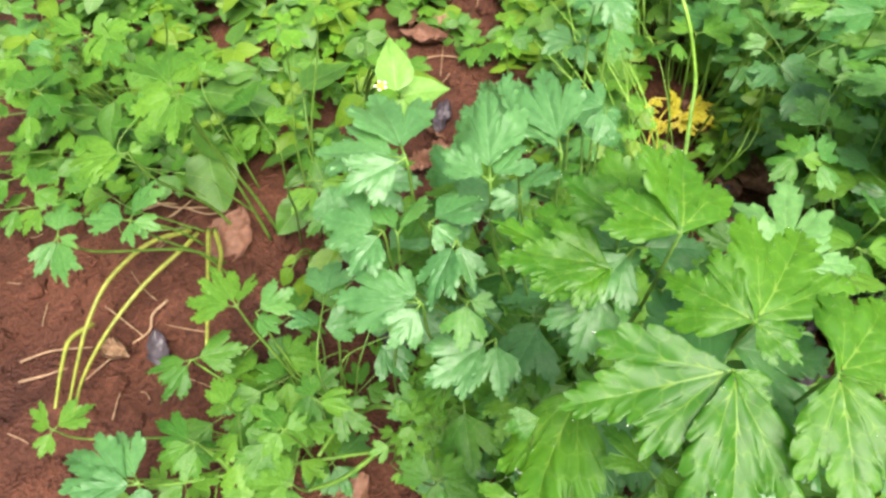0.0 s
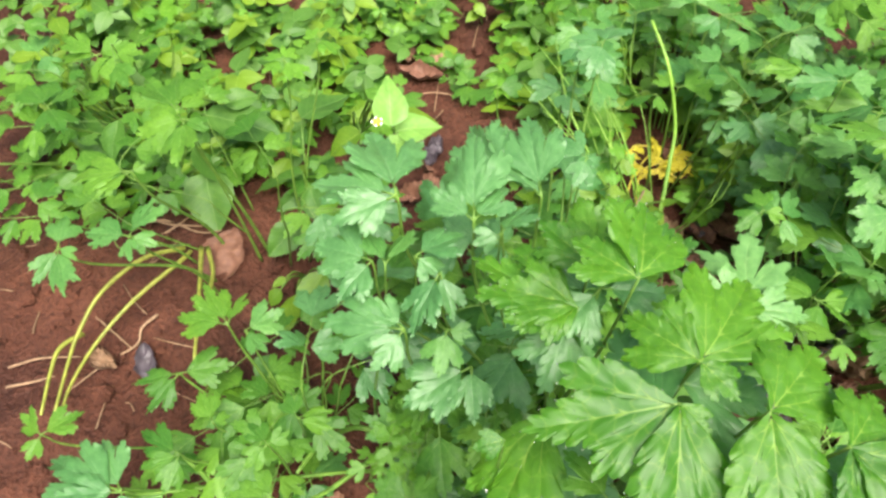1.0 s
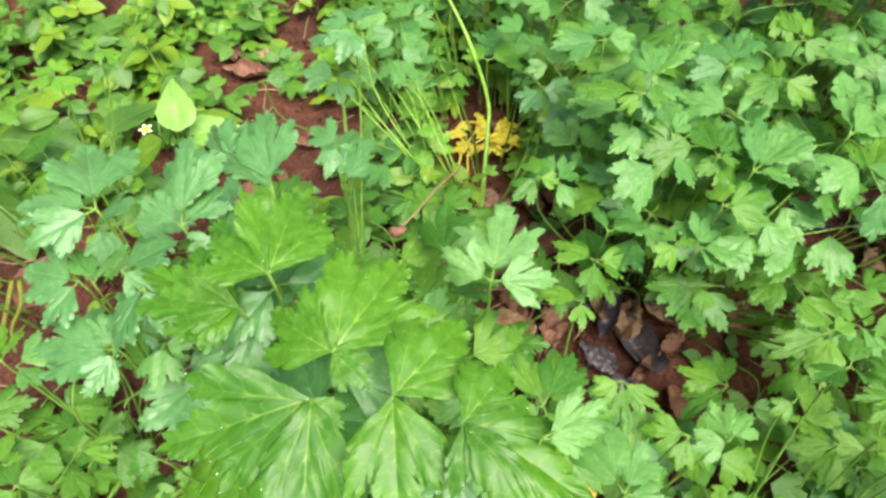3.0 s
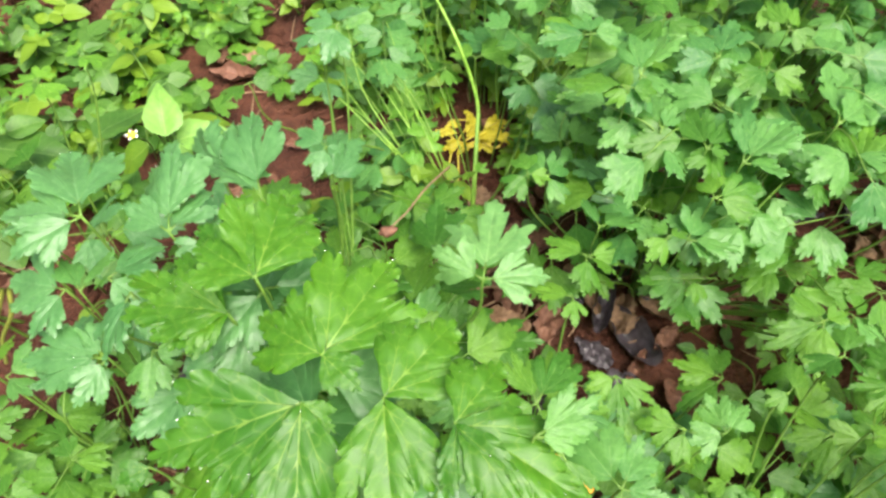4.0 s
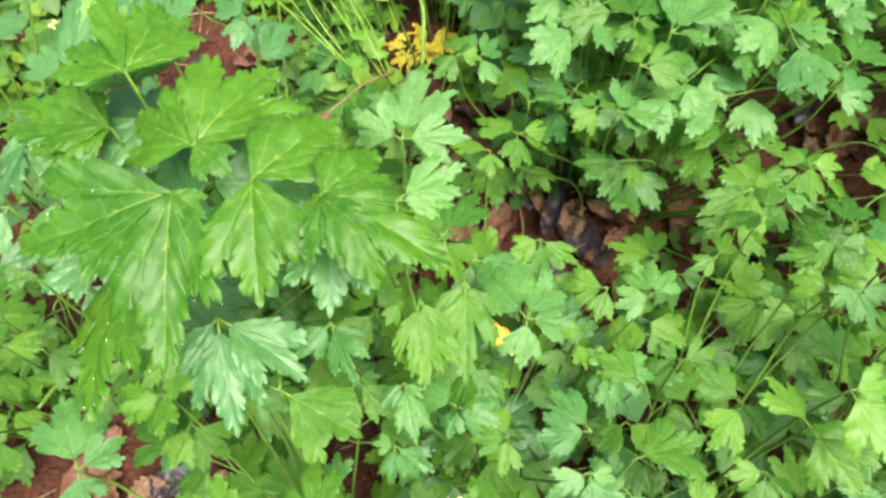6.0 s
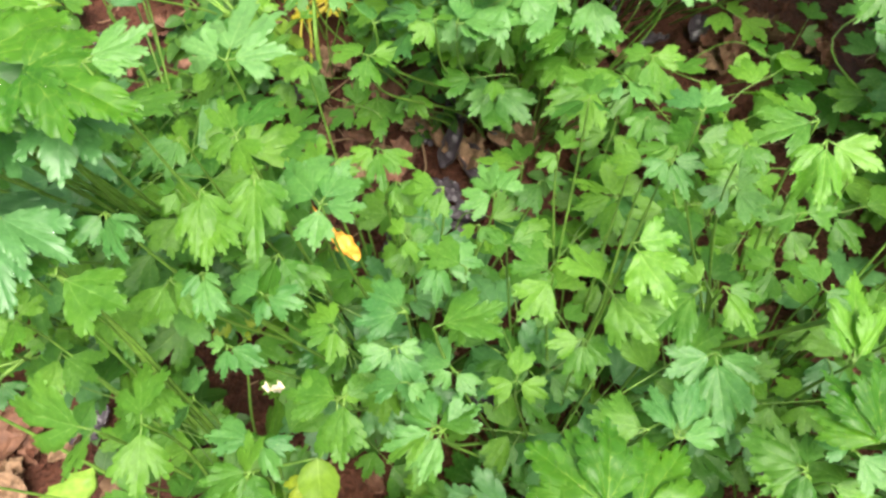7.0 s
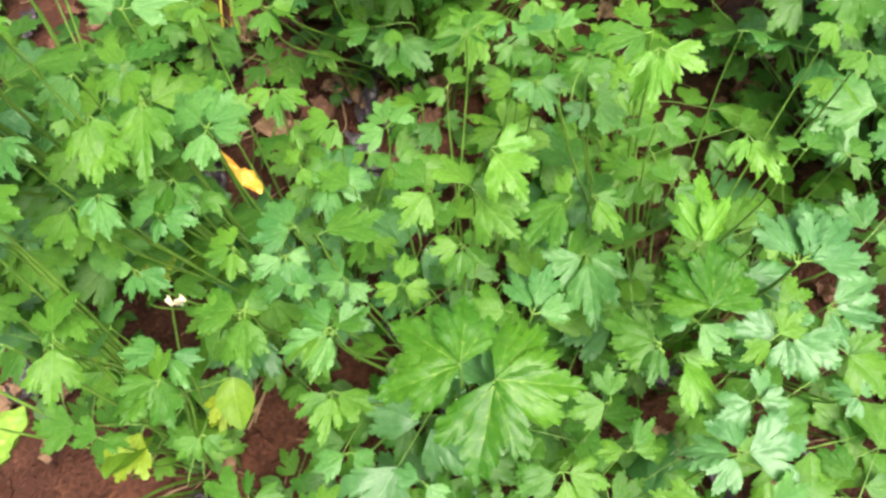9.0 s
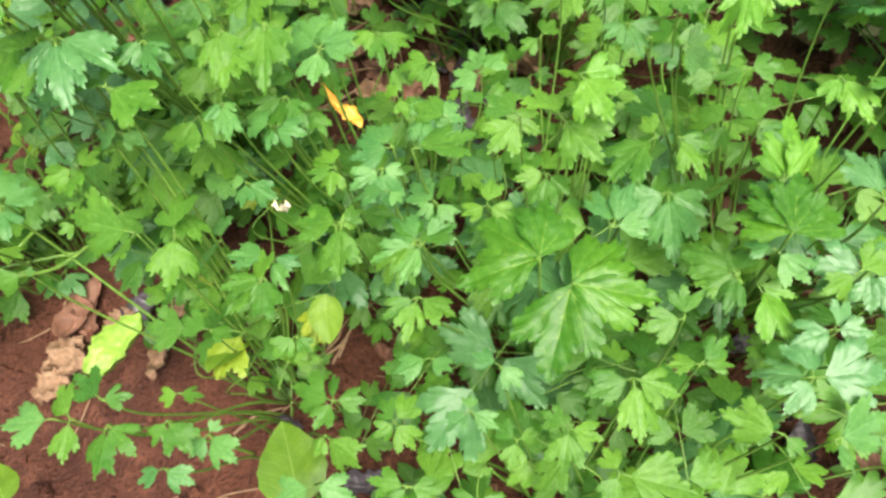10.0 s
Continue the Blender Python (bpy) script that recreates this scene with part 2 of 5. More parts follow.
def celery_data(seed, spread=0.60, side=0.90, slit=0.45, mid_teeth=2, side_teeth=3, tooth=0.058, bulge=0.25, mid_wide=0.20, pucker=0.018, fold=0.10, droop=0.12, steps=4):
    """A celery leaflet: wedge-shaped base, a middle lobe and two side lobes parted by slits, each with a few blunt teeth; base at the origin, tip at y = 1.
    The columns of the mesh run from the veins to the rim, so that the fine veins follow them to the teeth."""
    r = random.Random(seed)
    halves, tilts, lines = [], [], [(0.0, 0.0, 0.0, 1.0, 0.0)]
    for flip in (1, -1):
        tilts.append(r.gauss(0, 0.14))
        turn, reach, cut = spread * r.uniform(0.9, 1.1), side * r.uniform(0.92, 1.06), slit * r.uniform(0.75, 1.25)
        wide, low = mid_wide * r.uniform(0.88, 1.12), (0.72 if mid_teeth < 3 else 0.62) * r.uniform(0.95, 1.05)
        tips = []
        for i in range(1, mid_teeth + 1):
            u = i / mid_teeth
            x, y = wide * u**0.6 * r.uniform(0.94, 1.06), 1 - (1 - low) * u**1.2 + r.gauss(0, 0.01)
            tips.append((x, y, 0.0, max(0.2, y - 1.3 * x), 0))
        peak = turn - 0.02
        ax, ay, base = math.sin(peak), math.cos(peak), 0.05
        lines.append((0.0, base, flip * ax * reach * 0.95, base + ay * reach * 0.95, 0.002))
        for i in range(side_teeth):
            u = i / (side_teeth - 1)
            an = turn + (u - 0.42) * 0.54 + r.gauss(0, 0.015)
            ln = reach * (1 - 0.19 * (1 - min(1.0, u / 0.42)) - 0.34 * max(0.0, (u - 0.42) / 0.58) ** 1.3) * r.uniform(0.96, 1.03)
            x, y = ln * math.sin(an), ln * math.cos(an)
            along, off = x * ax + (y - base) * ay, abs(x * ay - (y - base) * ax)
            s = max(0.05, along - 1.3 * off - 0.12)
            tips.append((x, y, ax * s, base + ay * s, 1))
        rim = [(0.0, 1.0, 0.0, 0.8, True)]
        here = (0.0, 1.0, 0.0, 0.8, 0)
        for t in tips:
            rx, ry = (here[2] + t[2]) / 2, (here[3] + t[3]) / 2
            mx, my = (here[0] + t[0]) / 2, (here[1] + t[1]) / 2
            deep = min(0.75, tooth * r.uniform(0.7, 1.3) / (math.hypot(mx - rx, my - ry) + 0.01))
            if here[4] != t[4]:
                an = 0.55 * math.atan2(here[0], here[1]) + 0.45 * math.atan2(t[0], t[1])
                ln = (1 - cut) * 0.68
                mx, my, rx, ry, deep = ln * math.sin(an), ln * math.cos(an), 0.0, base, 0.0
            rim.append((rx + (mx - rx) * (1 - deep), ry + (my - ry) * (1 - deep), rx, ry, False, here[4] != t[4]))
            rim.append((t[0], t[1], t[2], t[3], True))
            lines.append((flip * t[2], t[3], flip * t[0], t[1], 0.005))
            here = t
        rim.append((here[0] * 0.52, here[1] * 0.48, 0.0, 0.03, False))
        rim.append((0.012, 0.01, 0.0, 0.0, False))
        halves.append([(flip * q[0], q[1], flip * q[2], *q[3:]) for q in rim])
    path = list(reversed(halves[1]))[:-1] + halves[0]
    outline = []
    for i in range(len(path) - 1):
        a, b = path[i], path[i + 1]
        for k in range(steps):
            u = k / steps
            swell = (bulge if a[4] or b[4] else 0.03) * math.sin(math.pi * u)
            if i in (1, len(path) - 3):
                swell *= 0.4
            elif a[5:] == (True,) or b[5:] == (True,):
                swell *= 0.2
            p = [a[q] + (b[q] - a[q]) * u for q in range(4)]
            outline.append((p[0] - (b[1] - a[1]) * swell, p[1] + (b[0] - a[0]) * swell, p[2], p[3], a[4] and k == 0))
    outline.append((*path[-1][:4], False))
    verts, away, run, rim, faces = [], [], [], [], []
    rings = [0.0, 0.16, 0.34, 0.52, 0.70, 0.86, 1.0]
    bend = [r.uniform(-0.05, 0.03) for _ in outline]
    for f in rings:
        for j, (ox, oy, cx, cy, peak) in enumerate(outline):
            x, y = cx + (ox - cx) * f, cy + (oy - cy) * f
            d = 1.0
            for x0, y0, x1, y1, more in lines:
                wx, wy = x1 - x0, y1 - y0
                u = min(1.0, max(0.0, ((x - x0) * wx + (y - y0) * wy) / (wx * wx + wy * wy + 1e-9)))
                d = min(d, math.hypot(x - x0 - u * wx, y - y0 - u * wy) + more + 0.005 * u)
            z = fold * abs(x) - 0.34 * x * x - droop * y * y + tilts[0 if x > 0 else 1] * max(0.0, abs(x) - 0.14) + 0.13 * min(d, 0.05)
            z += 0.14 * math.hypot(x, y) * noise.noise(Vector((x * 1.9 + seed, y * 1.9, seed * 0.7)))
            z += pucker * noise.noise(Vector((x * 6.5 + seed, y * 6.5, seed * 1.7)))
            z += bend[j] * max(0.0, f - 0.8) * 4
            if f == 1.0 and peak:
                rim.append((x, y, z))
            verts.append((x, y, z))
            away.append(d)
            run.append(math.hypot(x, y))
    n = len(outline)
    faces = [(i * n + k, (i + 1) * n + k, (i + 1) * n + k + 1, i * n + k + 1) for i in range(len(rings) - 1) for k in range(n - 1)]
    return verts, faces, {"vein_side": away, "vein_run": run}, rim


def dew_data(rim, size):
    """Small drops of water on the teeth of a leaflet."""
    vs, fs = [], []
    for x, y, z in rim:
        n = len(vs)
        q = size * rng.uniform(0.6, 1.2)
        vs += [(x, y, z + 1.4 * q)]
        vs += [(x + q * math.cos(k * 1.0472), y + q * math.sin(k * 1.0472), z + 0.5 * q) for k in range(6)]
        vs += [(x, y, z - 0.4 * q)]
        for k in range(6):
            j = (k + 1) % 6
            fs += [(n, n + 1 + k, n + 1 + j), (n + 7, n + 1 + j, n + 1 + k)]
    return vs, fs


def oval_data(seed, width, tip, along=12, across=8, fold=0.25):
    """An ovate leaf with a shallowly toothed edge, base at the origin, tip at y = 1."""
    r = random.Random(seed)
    verts, faces, side, run = [], [], [], []
    for i in range(along + 1):
        u = i / along
        half = width * 0.5 * (math.sin(math.pi * min(1, u**0.75)) ** tip) + 0.012 * (1 - u)
        half *= 1 - 0.05 * (i % 2)
        for k in range(across + 1):
            w = 2 * k / across - 1
            x = half * w
            z = fold * abs(x) - 0.22 * u * u - 0.3 * x * x + 0.05 * noise.noise(Vector((x * 5 + seed, u * 4, seed)))
            verts.append((x, u, z))
            side.append(x)
            run.append(u)
    n = across + 1
    for i in range(along):
        for k in range(across):
            a = i * n + k
            faces.append((a, a + 1, a + n + 1, a + n))
    return verts, faces, {"vein_side": side, "vein_run": run}


LEAFLETS, DEW = {}, {}
SHAPES = {
    "broad": dict(spread=0.60, side=0.90, slit=0.36, mid_teeth=3, side_teeth=5, tooth=0.085, bulge=0.2, mid_wide=0.25, pucker=0.024, fold=0.2, droop=0.16),
    "cut": dict(spread=0.54, side=0.82, slit=0.40, mid_teeth=4, side_teeth=5, tooth=0.085, bulge=0.16, mid_wide=0.24, pucker=0.026, fold=0.2, droop=0.28),
    "blue": dict(spread=0.66, side=0.92, slit=0.42, mid_teeth=3, side_teeth=5, tooth=0.075, bulge=0.2, mid_wide=0.24, pucker=0.02, fold=0.18, droop=0.16),
    "green": dict(),
    "fine": dict(spread=0.62, side=0.84, slit=0.60, mid_teeth=2, side_teeth=3, tooth=0.075, bulge=0.10, mid_wide=0.19),
    "yellow": dict(),
    "fading": dict(slit=0.4),
    "sick": dict(spread=0.5, side=0.8, slit=0.5, fold=0.4, pucker=0.1),
}
for kind, shape in SHAPES.items():
    LEAFLETS[kind] = []
    for v in range(8):
        extra = dict(shape)
        if kind in ("green", "yellow"):
            extra.update(side_teeth=(4, 5, 4, 4)[v % 4], mid_teeth=(2, 2, 3, 2)[v // 2], tooth=0.085, bulge=0.2, slit=(0.22, 0.36, 0.28, 0.44)[v % 4], spread=(0.56, 0.64, 0.60, 0.68)[v // 2])
        vs, fs, layers, rim = celery_data(v * 3.7 + len(kind), **extra)
        me = mesh_of("leaflet", vs, fs, LEAF[{"cut": "broad", "fine": "light"}.get(kind, kind)], layers=layers)
        LEAFLETS[kind].append(me)
        if kind in ("broad", "blue", "cut"):
            spots = rim + [vs[rng.randrange(len(vs))] for _ in range(5 if kind == "blue" else 16)]
            DEW[me] = mesh_of("dew", *dew_data(spots, 0.008), DROP)
OVALS = {k: [mesh_of("leaf", *oval_data(v + 2.5, 0.62 + 0.05 * v, 0.8)[:2], LEAF[k], layers=oval_data(v + 2.5, 0.62 + 0.05 * v, 0.8)[2]) for v in range(4)] for k in ("weed", "lime", "sick", "spathe")}
for me in OVALS["spathe"]:
    for v in me.vertices:
        v.co.x *= 0.95 * (1.25 - 0.75 * v.co.y)


def blade_pose(base, tip, wide=1.0, lean=None):
    """The pose of a leaf mesh whose base and tip lie at the two places, its face turned up."""
    base, tip = Vector(base), Vector(tip)
    way = tip - base
    size = way.length
    way.normalize()
    up = Vector((0, 0, 1)) + (lean or Vector((rng.gauss(0, 0.36), rng.gauss(0, 0.36), 0)))
    right = way.cross(up).normalized()
    face = right.cross(way)
    m = Matrix((right, way, face)).transposed().to_4x4()
    return Matrix.Translation(base) @ m @ Matrix.Diagonal((size * wide, size, size, 1))


# ---- the ground ----
def grown(a, b, n):
    mid = np.linspace(a, b, n)
    far = [0.05, 0.12, 0.25, 0.5, 1, 2, 4, 8, 16, 32, 60, 120]
    return np.concatenate([a - np.array(far[::-1]), mid, b + np.array(far)])


def build_ground():
    xs, ys = grown(-0.95, 1.25, 260), grown(-0.75, 1.35, 250)
    verts = [(float(x), float(y), ground_z(float(x), float(y))) for y in ys for x in xs]
    n = len(xs)
    faces = [(j * n + i, j * n + i + 1, (j + 1) * n + i + 1, (j + 1) * n + i) for j in range(len(ys) - 1) for i in range(n - 1)]
    ob = new("ground", mesh_of("ground", verts, faces, SOIL))
    tagged(ob, "bare reddish-brown garden soil with lumps and cracks", "soil", kind="structure")


build_ground()


def scatter_lumps(name, count, sizes, mat, label, flat=1.0):
    """Lumps that nobody could count, half sunk into the soil, in one mesh."""
    vs, fs = [], []
    for _ in range(count):
        x, y = rng.uniform(-0.6, 0.8), rng.uniform(-0.35, 0.9)
        q = rng.choice(sizes) * rng.uniform(0.6, 1.3)
        c = Vector((x, y, ground_z(x, y) + 0.15 * q))
        n, sd = len(vs), rng.uniform(0, 90)
        for i in range(1, 5):
            for k in range(7):
                el, an = math.pi * i / 5, 2 * math.pi * k / 7
                w = Vector((math.sin(el) * math.cos(an), math.sin(el) * math.sin(an), math.cos(el) * 0.75 * flat))
                vs.append(c + q * w * (1 + 0.6 * noise.noise(w * 1.7 + Vector((sd, 0, 0)))))
        for i in range(3):
            for k in range(7):
                j = (k + 1) % 7
                fs.append((n + i * 7 + k, n + (i + 1) * 7 + k, n + (i + 1) * 7 + j, n + i * 7 + j))
        fs.append(tuple(n + k for k in range(7)))
    ob = new(name, mesh_of(name, vs, fs, mat, smooth=False))
    tagged(ob, label, "soil", kind="stuff")


scatter_lumps("soil_clods", 3200, (0.002, 0.003, 0.004, 0.006, 0.010), SOIL, "crumbs and clods of reddish-brown soil")


def scatter_straw(count):
    """Short bits of dry stalk strewn over the soil, in one mesh."""
    vs, fs = [], []
    for _ in range(count):
        x, y, a, ln = rng.uniform(-0.6, 0.8), rng.uniform(-0.35, 0.9), rng.uniform(0, 6.3), rng.uniform(0.01, 0.05)
        pts = []
        for k in (-0.5, 0.0, 0.5):
            px, py = x + ln * k * math.cos(a) + rng.gauss(0, 0.002), y + ln * k * math.sin(a) + rng.gauss(0, 0.002)
            pts.append((px, py, ground_z(px, py) + rng.uniform(0.001, 0.006)))
        v, f = tube(pts, [0.0008, 0.0007, 0.0005], 4, 2)
        n = len(vs)
        vs += v
        fs += [tuple(n + q for q in g) for g in f]
    ob = new("dry_litter", mesh_of("dry_litter", vs, fs, STRAW))
    tagged(ob, "short bits of pale dry stalk strewn over the soil", "litter", kind="stuff")


scatter_straw(420)

# ---- the celery clumps ----
PLANTS = {"main": (0.07, 0.17), "left": (-0.20, 0.36), "low": (-0.13, 0.13), "far": (-0.36, 0.52), "right": (0.36, 0.28), "back": (0.22, 0.45), "mid": (0.20, 0.04), "near": (0.30, -0.05), "blue": (0.47, -0.05), "front": (0.29, -0.20), "side": (0.08, -0.06), "edge": (0.72, 0.00), "rear": (0.50, 0.42)}
LABELS = {
    "main": "tall celery plant with large glossy bright and bluish green leaves",
    "left": "low celery plant with thin sprawling yellow-green stalks on bare soil",
    "low": "small celery plant with curled toothed green leaves beside bare soil",
    "far": "leafy celery plant with small toothed leaves among weeds",
    "blue": "celery plant with bluish green drooping lobed leaves",
    "near": "dense celery plant with one large veined leaf on top",
    "edge": "celery plant with pale green leaves beside bare soil",
}
plants = {}
for name, (px, py) in PLANTS.items():
    plants[name] = new("celery_plant")
    plants[name].location = (px, py, ground_z(px, py) - 0.004)
    tagged(plants[name], LABELS.get(name, "bushy celery plant with many small toothed green leaves"), "celery", "celery plants in the bed")


# green leaflets again, in a paler tone and in the shade-darkened one
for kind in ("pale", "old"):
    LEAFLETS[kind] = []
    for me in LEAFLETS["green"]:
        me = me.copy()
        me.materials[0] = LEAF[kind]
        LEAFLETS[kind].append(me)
# spots of soil that stay open: place, radius and the slant of the gap in the leaves over them
BARE = [(-0.355, 0.262, 0.056, 0.60, -0.44), (-0.117, 0.067, 0.053, 0.64, -0.55), (-0.165, 0.043, 0.047, 0.73, -0.51), (-0.290, 0.186, 0.042, 0.50, -0.32), (0.217, 0.486, 0.041, -0.19, -0.78), (-0.049, -0.081, 0.041, 0.53, -0.30), (0.324, 0.215, 0.041, -0.36, -0.37), (-0.117, 0.103, 0.040, 0.58, -0.38), (-0.083, -0.017, 0.038, 0.59, -0.41), (-0.093, 0.677, 0.037, 0.22, -1.05), (-0.120, -0.074, 0.037, 0.66, -0.31), (0.598, 0.286, 0.036, -0.77, -0.54), (0.040, -0.087, 0.035, 0.37, -0.29), (-0.405, 0.294, 0.035, 0.68, -0.50), (0.240, 0.255, 0.034, 0.08, -0.75), (0.292, 0.226, 0.033, -0.14, -0.59), (-0.054, 0.609, 0.032, 0.10, -0.98), (-0.204, 0.348, 0.030, 0.77, -1.01)]
BARE += [(-0.291, 0.383, 0.030, 0.54, -0.62), (0.591, 0.314, 0.029, -0.66, -0.73), (-0.214, 0.322, 0.029, 0.37, -0.54), (0.652, 0.162, 0.033, -0.67, -0.59), (-0.121, 0.227, 0.027, 0.22, -0.39), (-0.025, 0.540, 0.027, 0.26, -0.94), (0.012, 0.701, 0.027, 0.06, -1.08), (0.342, 0.180, 0.026, -0.40, -0.30), (-0.495, 0.467, 0.026, 0.81, -0.77), (0.224, 0.428, 0.026, -0.28, -0.69), (0.013, 0.641, 0.025, 0.13, -1.01), (-0.301, 0.133, 0.025, 0.52, -0.23), (0.010, -0.114, 0.024, 0.43, -0.24), (0.656, 0.190, 0.028, -0.71, -0.76), (0.017, 0.487, 0.023, 0.13, -0.78), (0.095, -0.128, 0.021, 0.27, -0.21), (-0.085, 0.176, 0.021, 0.16, -0.31), (0.126, 0.201, 0.019, 0.32, -0.65)]
BARE += [(-0.059, 0.101, 0.019, 0.11, -0.18), (0.150, -0.113, 0.019, 0.17, -0.24), (-0.237, 0.419, 0.019, 0.40, -0.69), (0.554, -0.164, 0.019, -0.51, -0.00), (0.159, 0.256, 0.018, 0.15, -0.87), (0.556, 0.070, 0.018, -0.50, -0.43), (0.128, -0.018, 0.016, 0.29, -0.27), (-0.053, 0.438, 0.016, 0.24, -0.71), (0.128, -0.046, 0.016, 0.29, -0.22), (0.224, 0.279, 0.014, -0.15, -0.53), (0.212, 0.440, 0.034, -0.21, -0.73), (0.240, 0.455, 0.024, -0.25, -0.74), (0.196, 0.405, 0.022, -0.19, -0.68)]


def open_spot(x, y, z):
    """Whether a leaf at that place would hang over one of the open spots, seen slantwise from the path."""
    return any((x - u * z - a) ** 2 + (y - v * z - b) ** 2 < r * r for a, b, r, u, v in BARE)


SLIM = {"broad": 0.9, "blue": 0.92, "green": 0.9, "pale": 0.9, "old": 0.9, "yellow": 0.92, "fine": 0.95, "fading": 0.95}
GROW = {"broad": 1.04, "blue": 1.04, "green": 1.04, "pale": 1.04, "old": 1.04, "yellow": 1.04, "fine": 1.04, "fading": 1.0}


def frond(name, kind, node, tips, wet=True):
    """One leaf stalk from the plant's foot to the node, with a leaflet from the node to each tip."""
    plant = plants[name]
    # one green frond in eight takes the shade-darkened colour
    if kind == "green":
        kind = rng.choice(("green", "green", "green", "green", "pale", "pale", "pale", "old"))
    foot = Vector(plant.location)
    node = Vector(node)
    out = sum((Vector(t) - node for t in tips), Vector()) / len(tips)
    end = node - foot
    reach = Vector((end.x, end.y, 0))
    an = rng.uniform(0, 2 * math.pi)
    for share in (0.1 if name == "main" and end.z > 0.25 else 0.4, 0.2, 0.6, 0.8, 0.95, 0.5):
        start = reach * share + Vector((0.012 * math.cos(an), 0.012 * math.sin(an), 0))
        spot = start + foot
        half_way = (spot + end + foot) / 2
        if not open_spot(spot.x, spot.y, 0.01) and not open_spot(half_way.x, half_way.y, half_way.z):
            break
    start.z = ground_z(spot.x, spot.y) - foot.z - 0.004
    rise = max(end.z, 0.02)
    low = start.lerp(end, 0.35) - reach * 0.05
    high = end - reach * 0.06 - Vector((0, 0, 0.22 * rise))
    size = max((Vector(t) - node).length for t in tips)
    thick = 0.0005 + 0.011 * size
    vs, fs = tube([start, low, high, end], [thick * 1.8, thick * 1.4, thick, thick * 0.6])
    neck = 0.0 if kind == "broad" else 0.13
    for t in tips if neck else ():
        more, rings = tube([end, end + (Vector(t) - node) * neck * 1.3], [thick * 0.6, thick * 0.5], 5, 2)
        fs += [tuple(len(vs) + q for q in f) for f in rings]
        vs += more
    stalk = part("stalk", mesh_of("stalk", vs, fs, STALK), plant)
    ways = [math.atan2(t[1] - node.y, t[0] - node.x) for t in tips]
    for i, t in enumerate(tips):
        me = rng.choice(LEAFLETS["cut" if kind == "broad" and (Vector(t) - node).length > 0.05 else kind])
        gaps = [abs((ways[i] - w + math.pi) % (2 * math.pi) - math.pi) for j, w in enumerate(ways) if j != i]
        wide = min(1.0, max(0.78 if kind == "broad" else 0.7, 0.85 * min(gaps))) if gaps else 1.0
        tip = end + (Vector(t) - node) * GROW[kind]
        tip_lean = 0.2 if kind == "broad" else 0.34
        m = blade_pose(end.lerp(tip, neck), tip, wide * SLIM[kind] * rng.uniform(0.92, 1.08), Vector((rng.gauss(0, tip_lean), rng.gauss(-0.05, tip_lean), 0)))
        part("leaflet", me, stalk, m)
        if wet and me in DEW:
            part("dew", DEW[me], stalk, m, "clear dew drops along the leaf edge")
    if kind == "broad" and size > 0.04:
        for k in range(2):
            a = ways[k % len(ways)] + rng.choice((-1, 1)) * rng.uniform(0.9, 1.5)
            at = end - Vector((0, 0, 0.022))
            tip = at + size * rng.uniform(0.6, 0.85) * Vector((math.cos(a), math.sin(a), rng.uniform(-0.3, 0.0)))
            part("leaflet", rng.choice(LEAFLETS["blue"]), stalk, blade_pose(at, tip, 0.95))


# main clump
frond("main", "broad", (0.086, 0.080, 0.396), [(0.114, 0.116, 0.396), (0.062, 0.099, 0.394), (0.097, 0.067, 0.398)])
frond("main", "broad", (0.056, 0.129, 0.374), [(0.075, 0.165, 0.375), (0.036, 0.151, 0.376)])
frond("main", "broad", (0.049, 0.110, 0.374), [(0.015, 0.120, 0.377), (0.024, 0.101, 0.375)])
frond("main", "broad", (0.078, 0.066, 0.392), [(0.027, 0.056, 0.392), (0.072, 0.011, 0.391), (0.088, 0.056, 0.391)])
frond("main", "broad", (0.105, 0.062, 0.399), [(0.103, 0.023, 0.398), (0.133, 0.089, 0.396)])
frond("main", "broad", (0.126, 0.050, 0.403), [(0.161, 0.024, 0.405), (0.146, 0.070, 0.399), (0.132, 0.024, 0.405)])
frond("main", "broad", (0.066, 0.108, 0.403), [(0.076, 0.145, 0.400), (0.044, 0.127, 0.402)])
frond("main", "broad", (0.048, 0.111, 0.373), [(0.008, 0.136, 0.371), (0.023, 0.104, 0.375)])
frond("main", "blue", (-0.031, 0.188, 0.336), [(-0.048, 0.243, 0.329), (-0.079, 0.206, 0.329), (-0.061, 0.170, 0.339)])
frond("main", "blue", (0.008, 0.178, 0.330), [(0.007, 0.233, 0.335), (-0.015, 0.197, 0.332), (0.026, 0.204, 0.326)])
frond("main", "blue", (0.046, 0.210, 0.306), [(0.038, 0.269, 0.311), (0.021, 0.241, 0.306)])
frond("main", "blue", (0.076, 0.262, 0.236), [(0.084, 0.322, 0.227), (0.098, 0.292, 0.234)])
frond("main", "blue", (-0.043, 0.160, 0.318), [(-0.076, 0.173, 0.315), (-0.058, 0.139, 0.318)])
frond("main", "blue", (-0.025, 0.127, 0.308), [(-0.069, 0.133, 0.304), (-0.040, 0.107, 0.304), (-0.046, 0.145, 0.311)])
frond("main", "blue", (-0.008, 0.149, 0.328), [(-0.022, 0.119, 0.324), (-0.000, 0.127, 0.323)])
frond("main", "blue", (0.009, 0.119, 0.281), [(-0.026, 0.099, 0.276), (0.010, 0.090, 0.283)])
frond("main", "blue", (-0.021, 0.160, 0.324), [(0.003, 0.176, 0.324), (-0.006, 0.149, 0.321)])
frond("main", "broad", (0.020, 0.059, 0.365), [(0.009, 0.055, 0.366)])
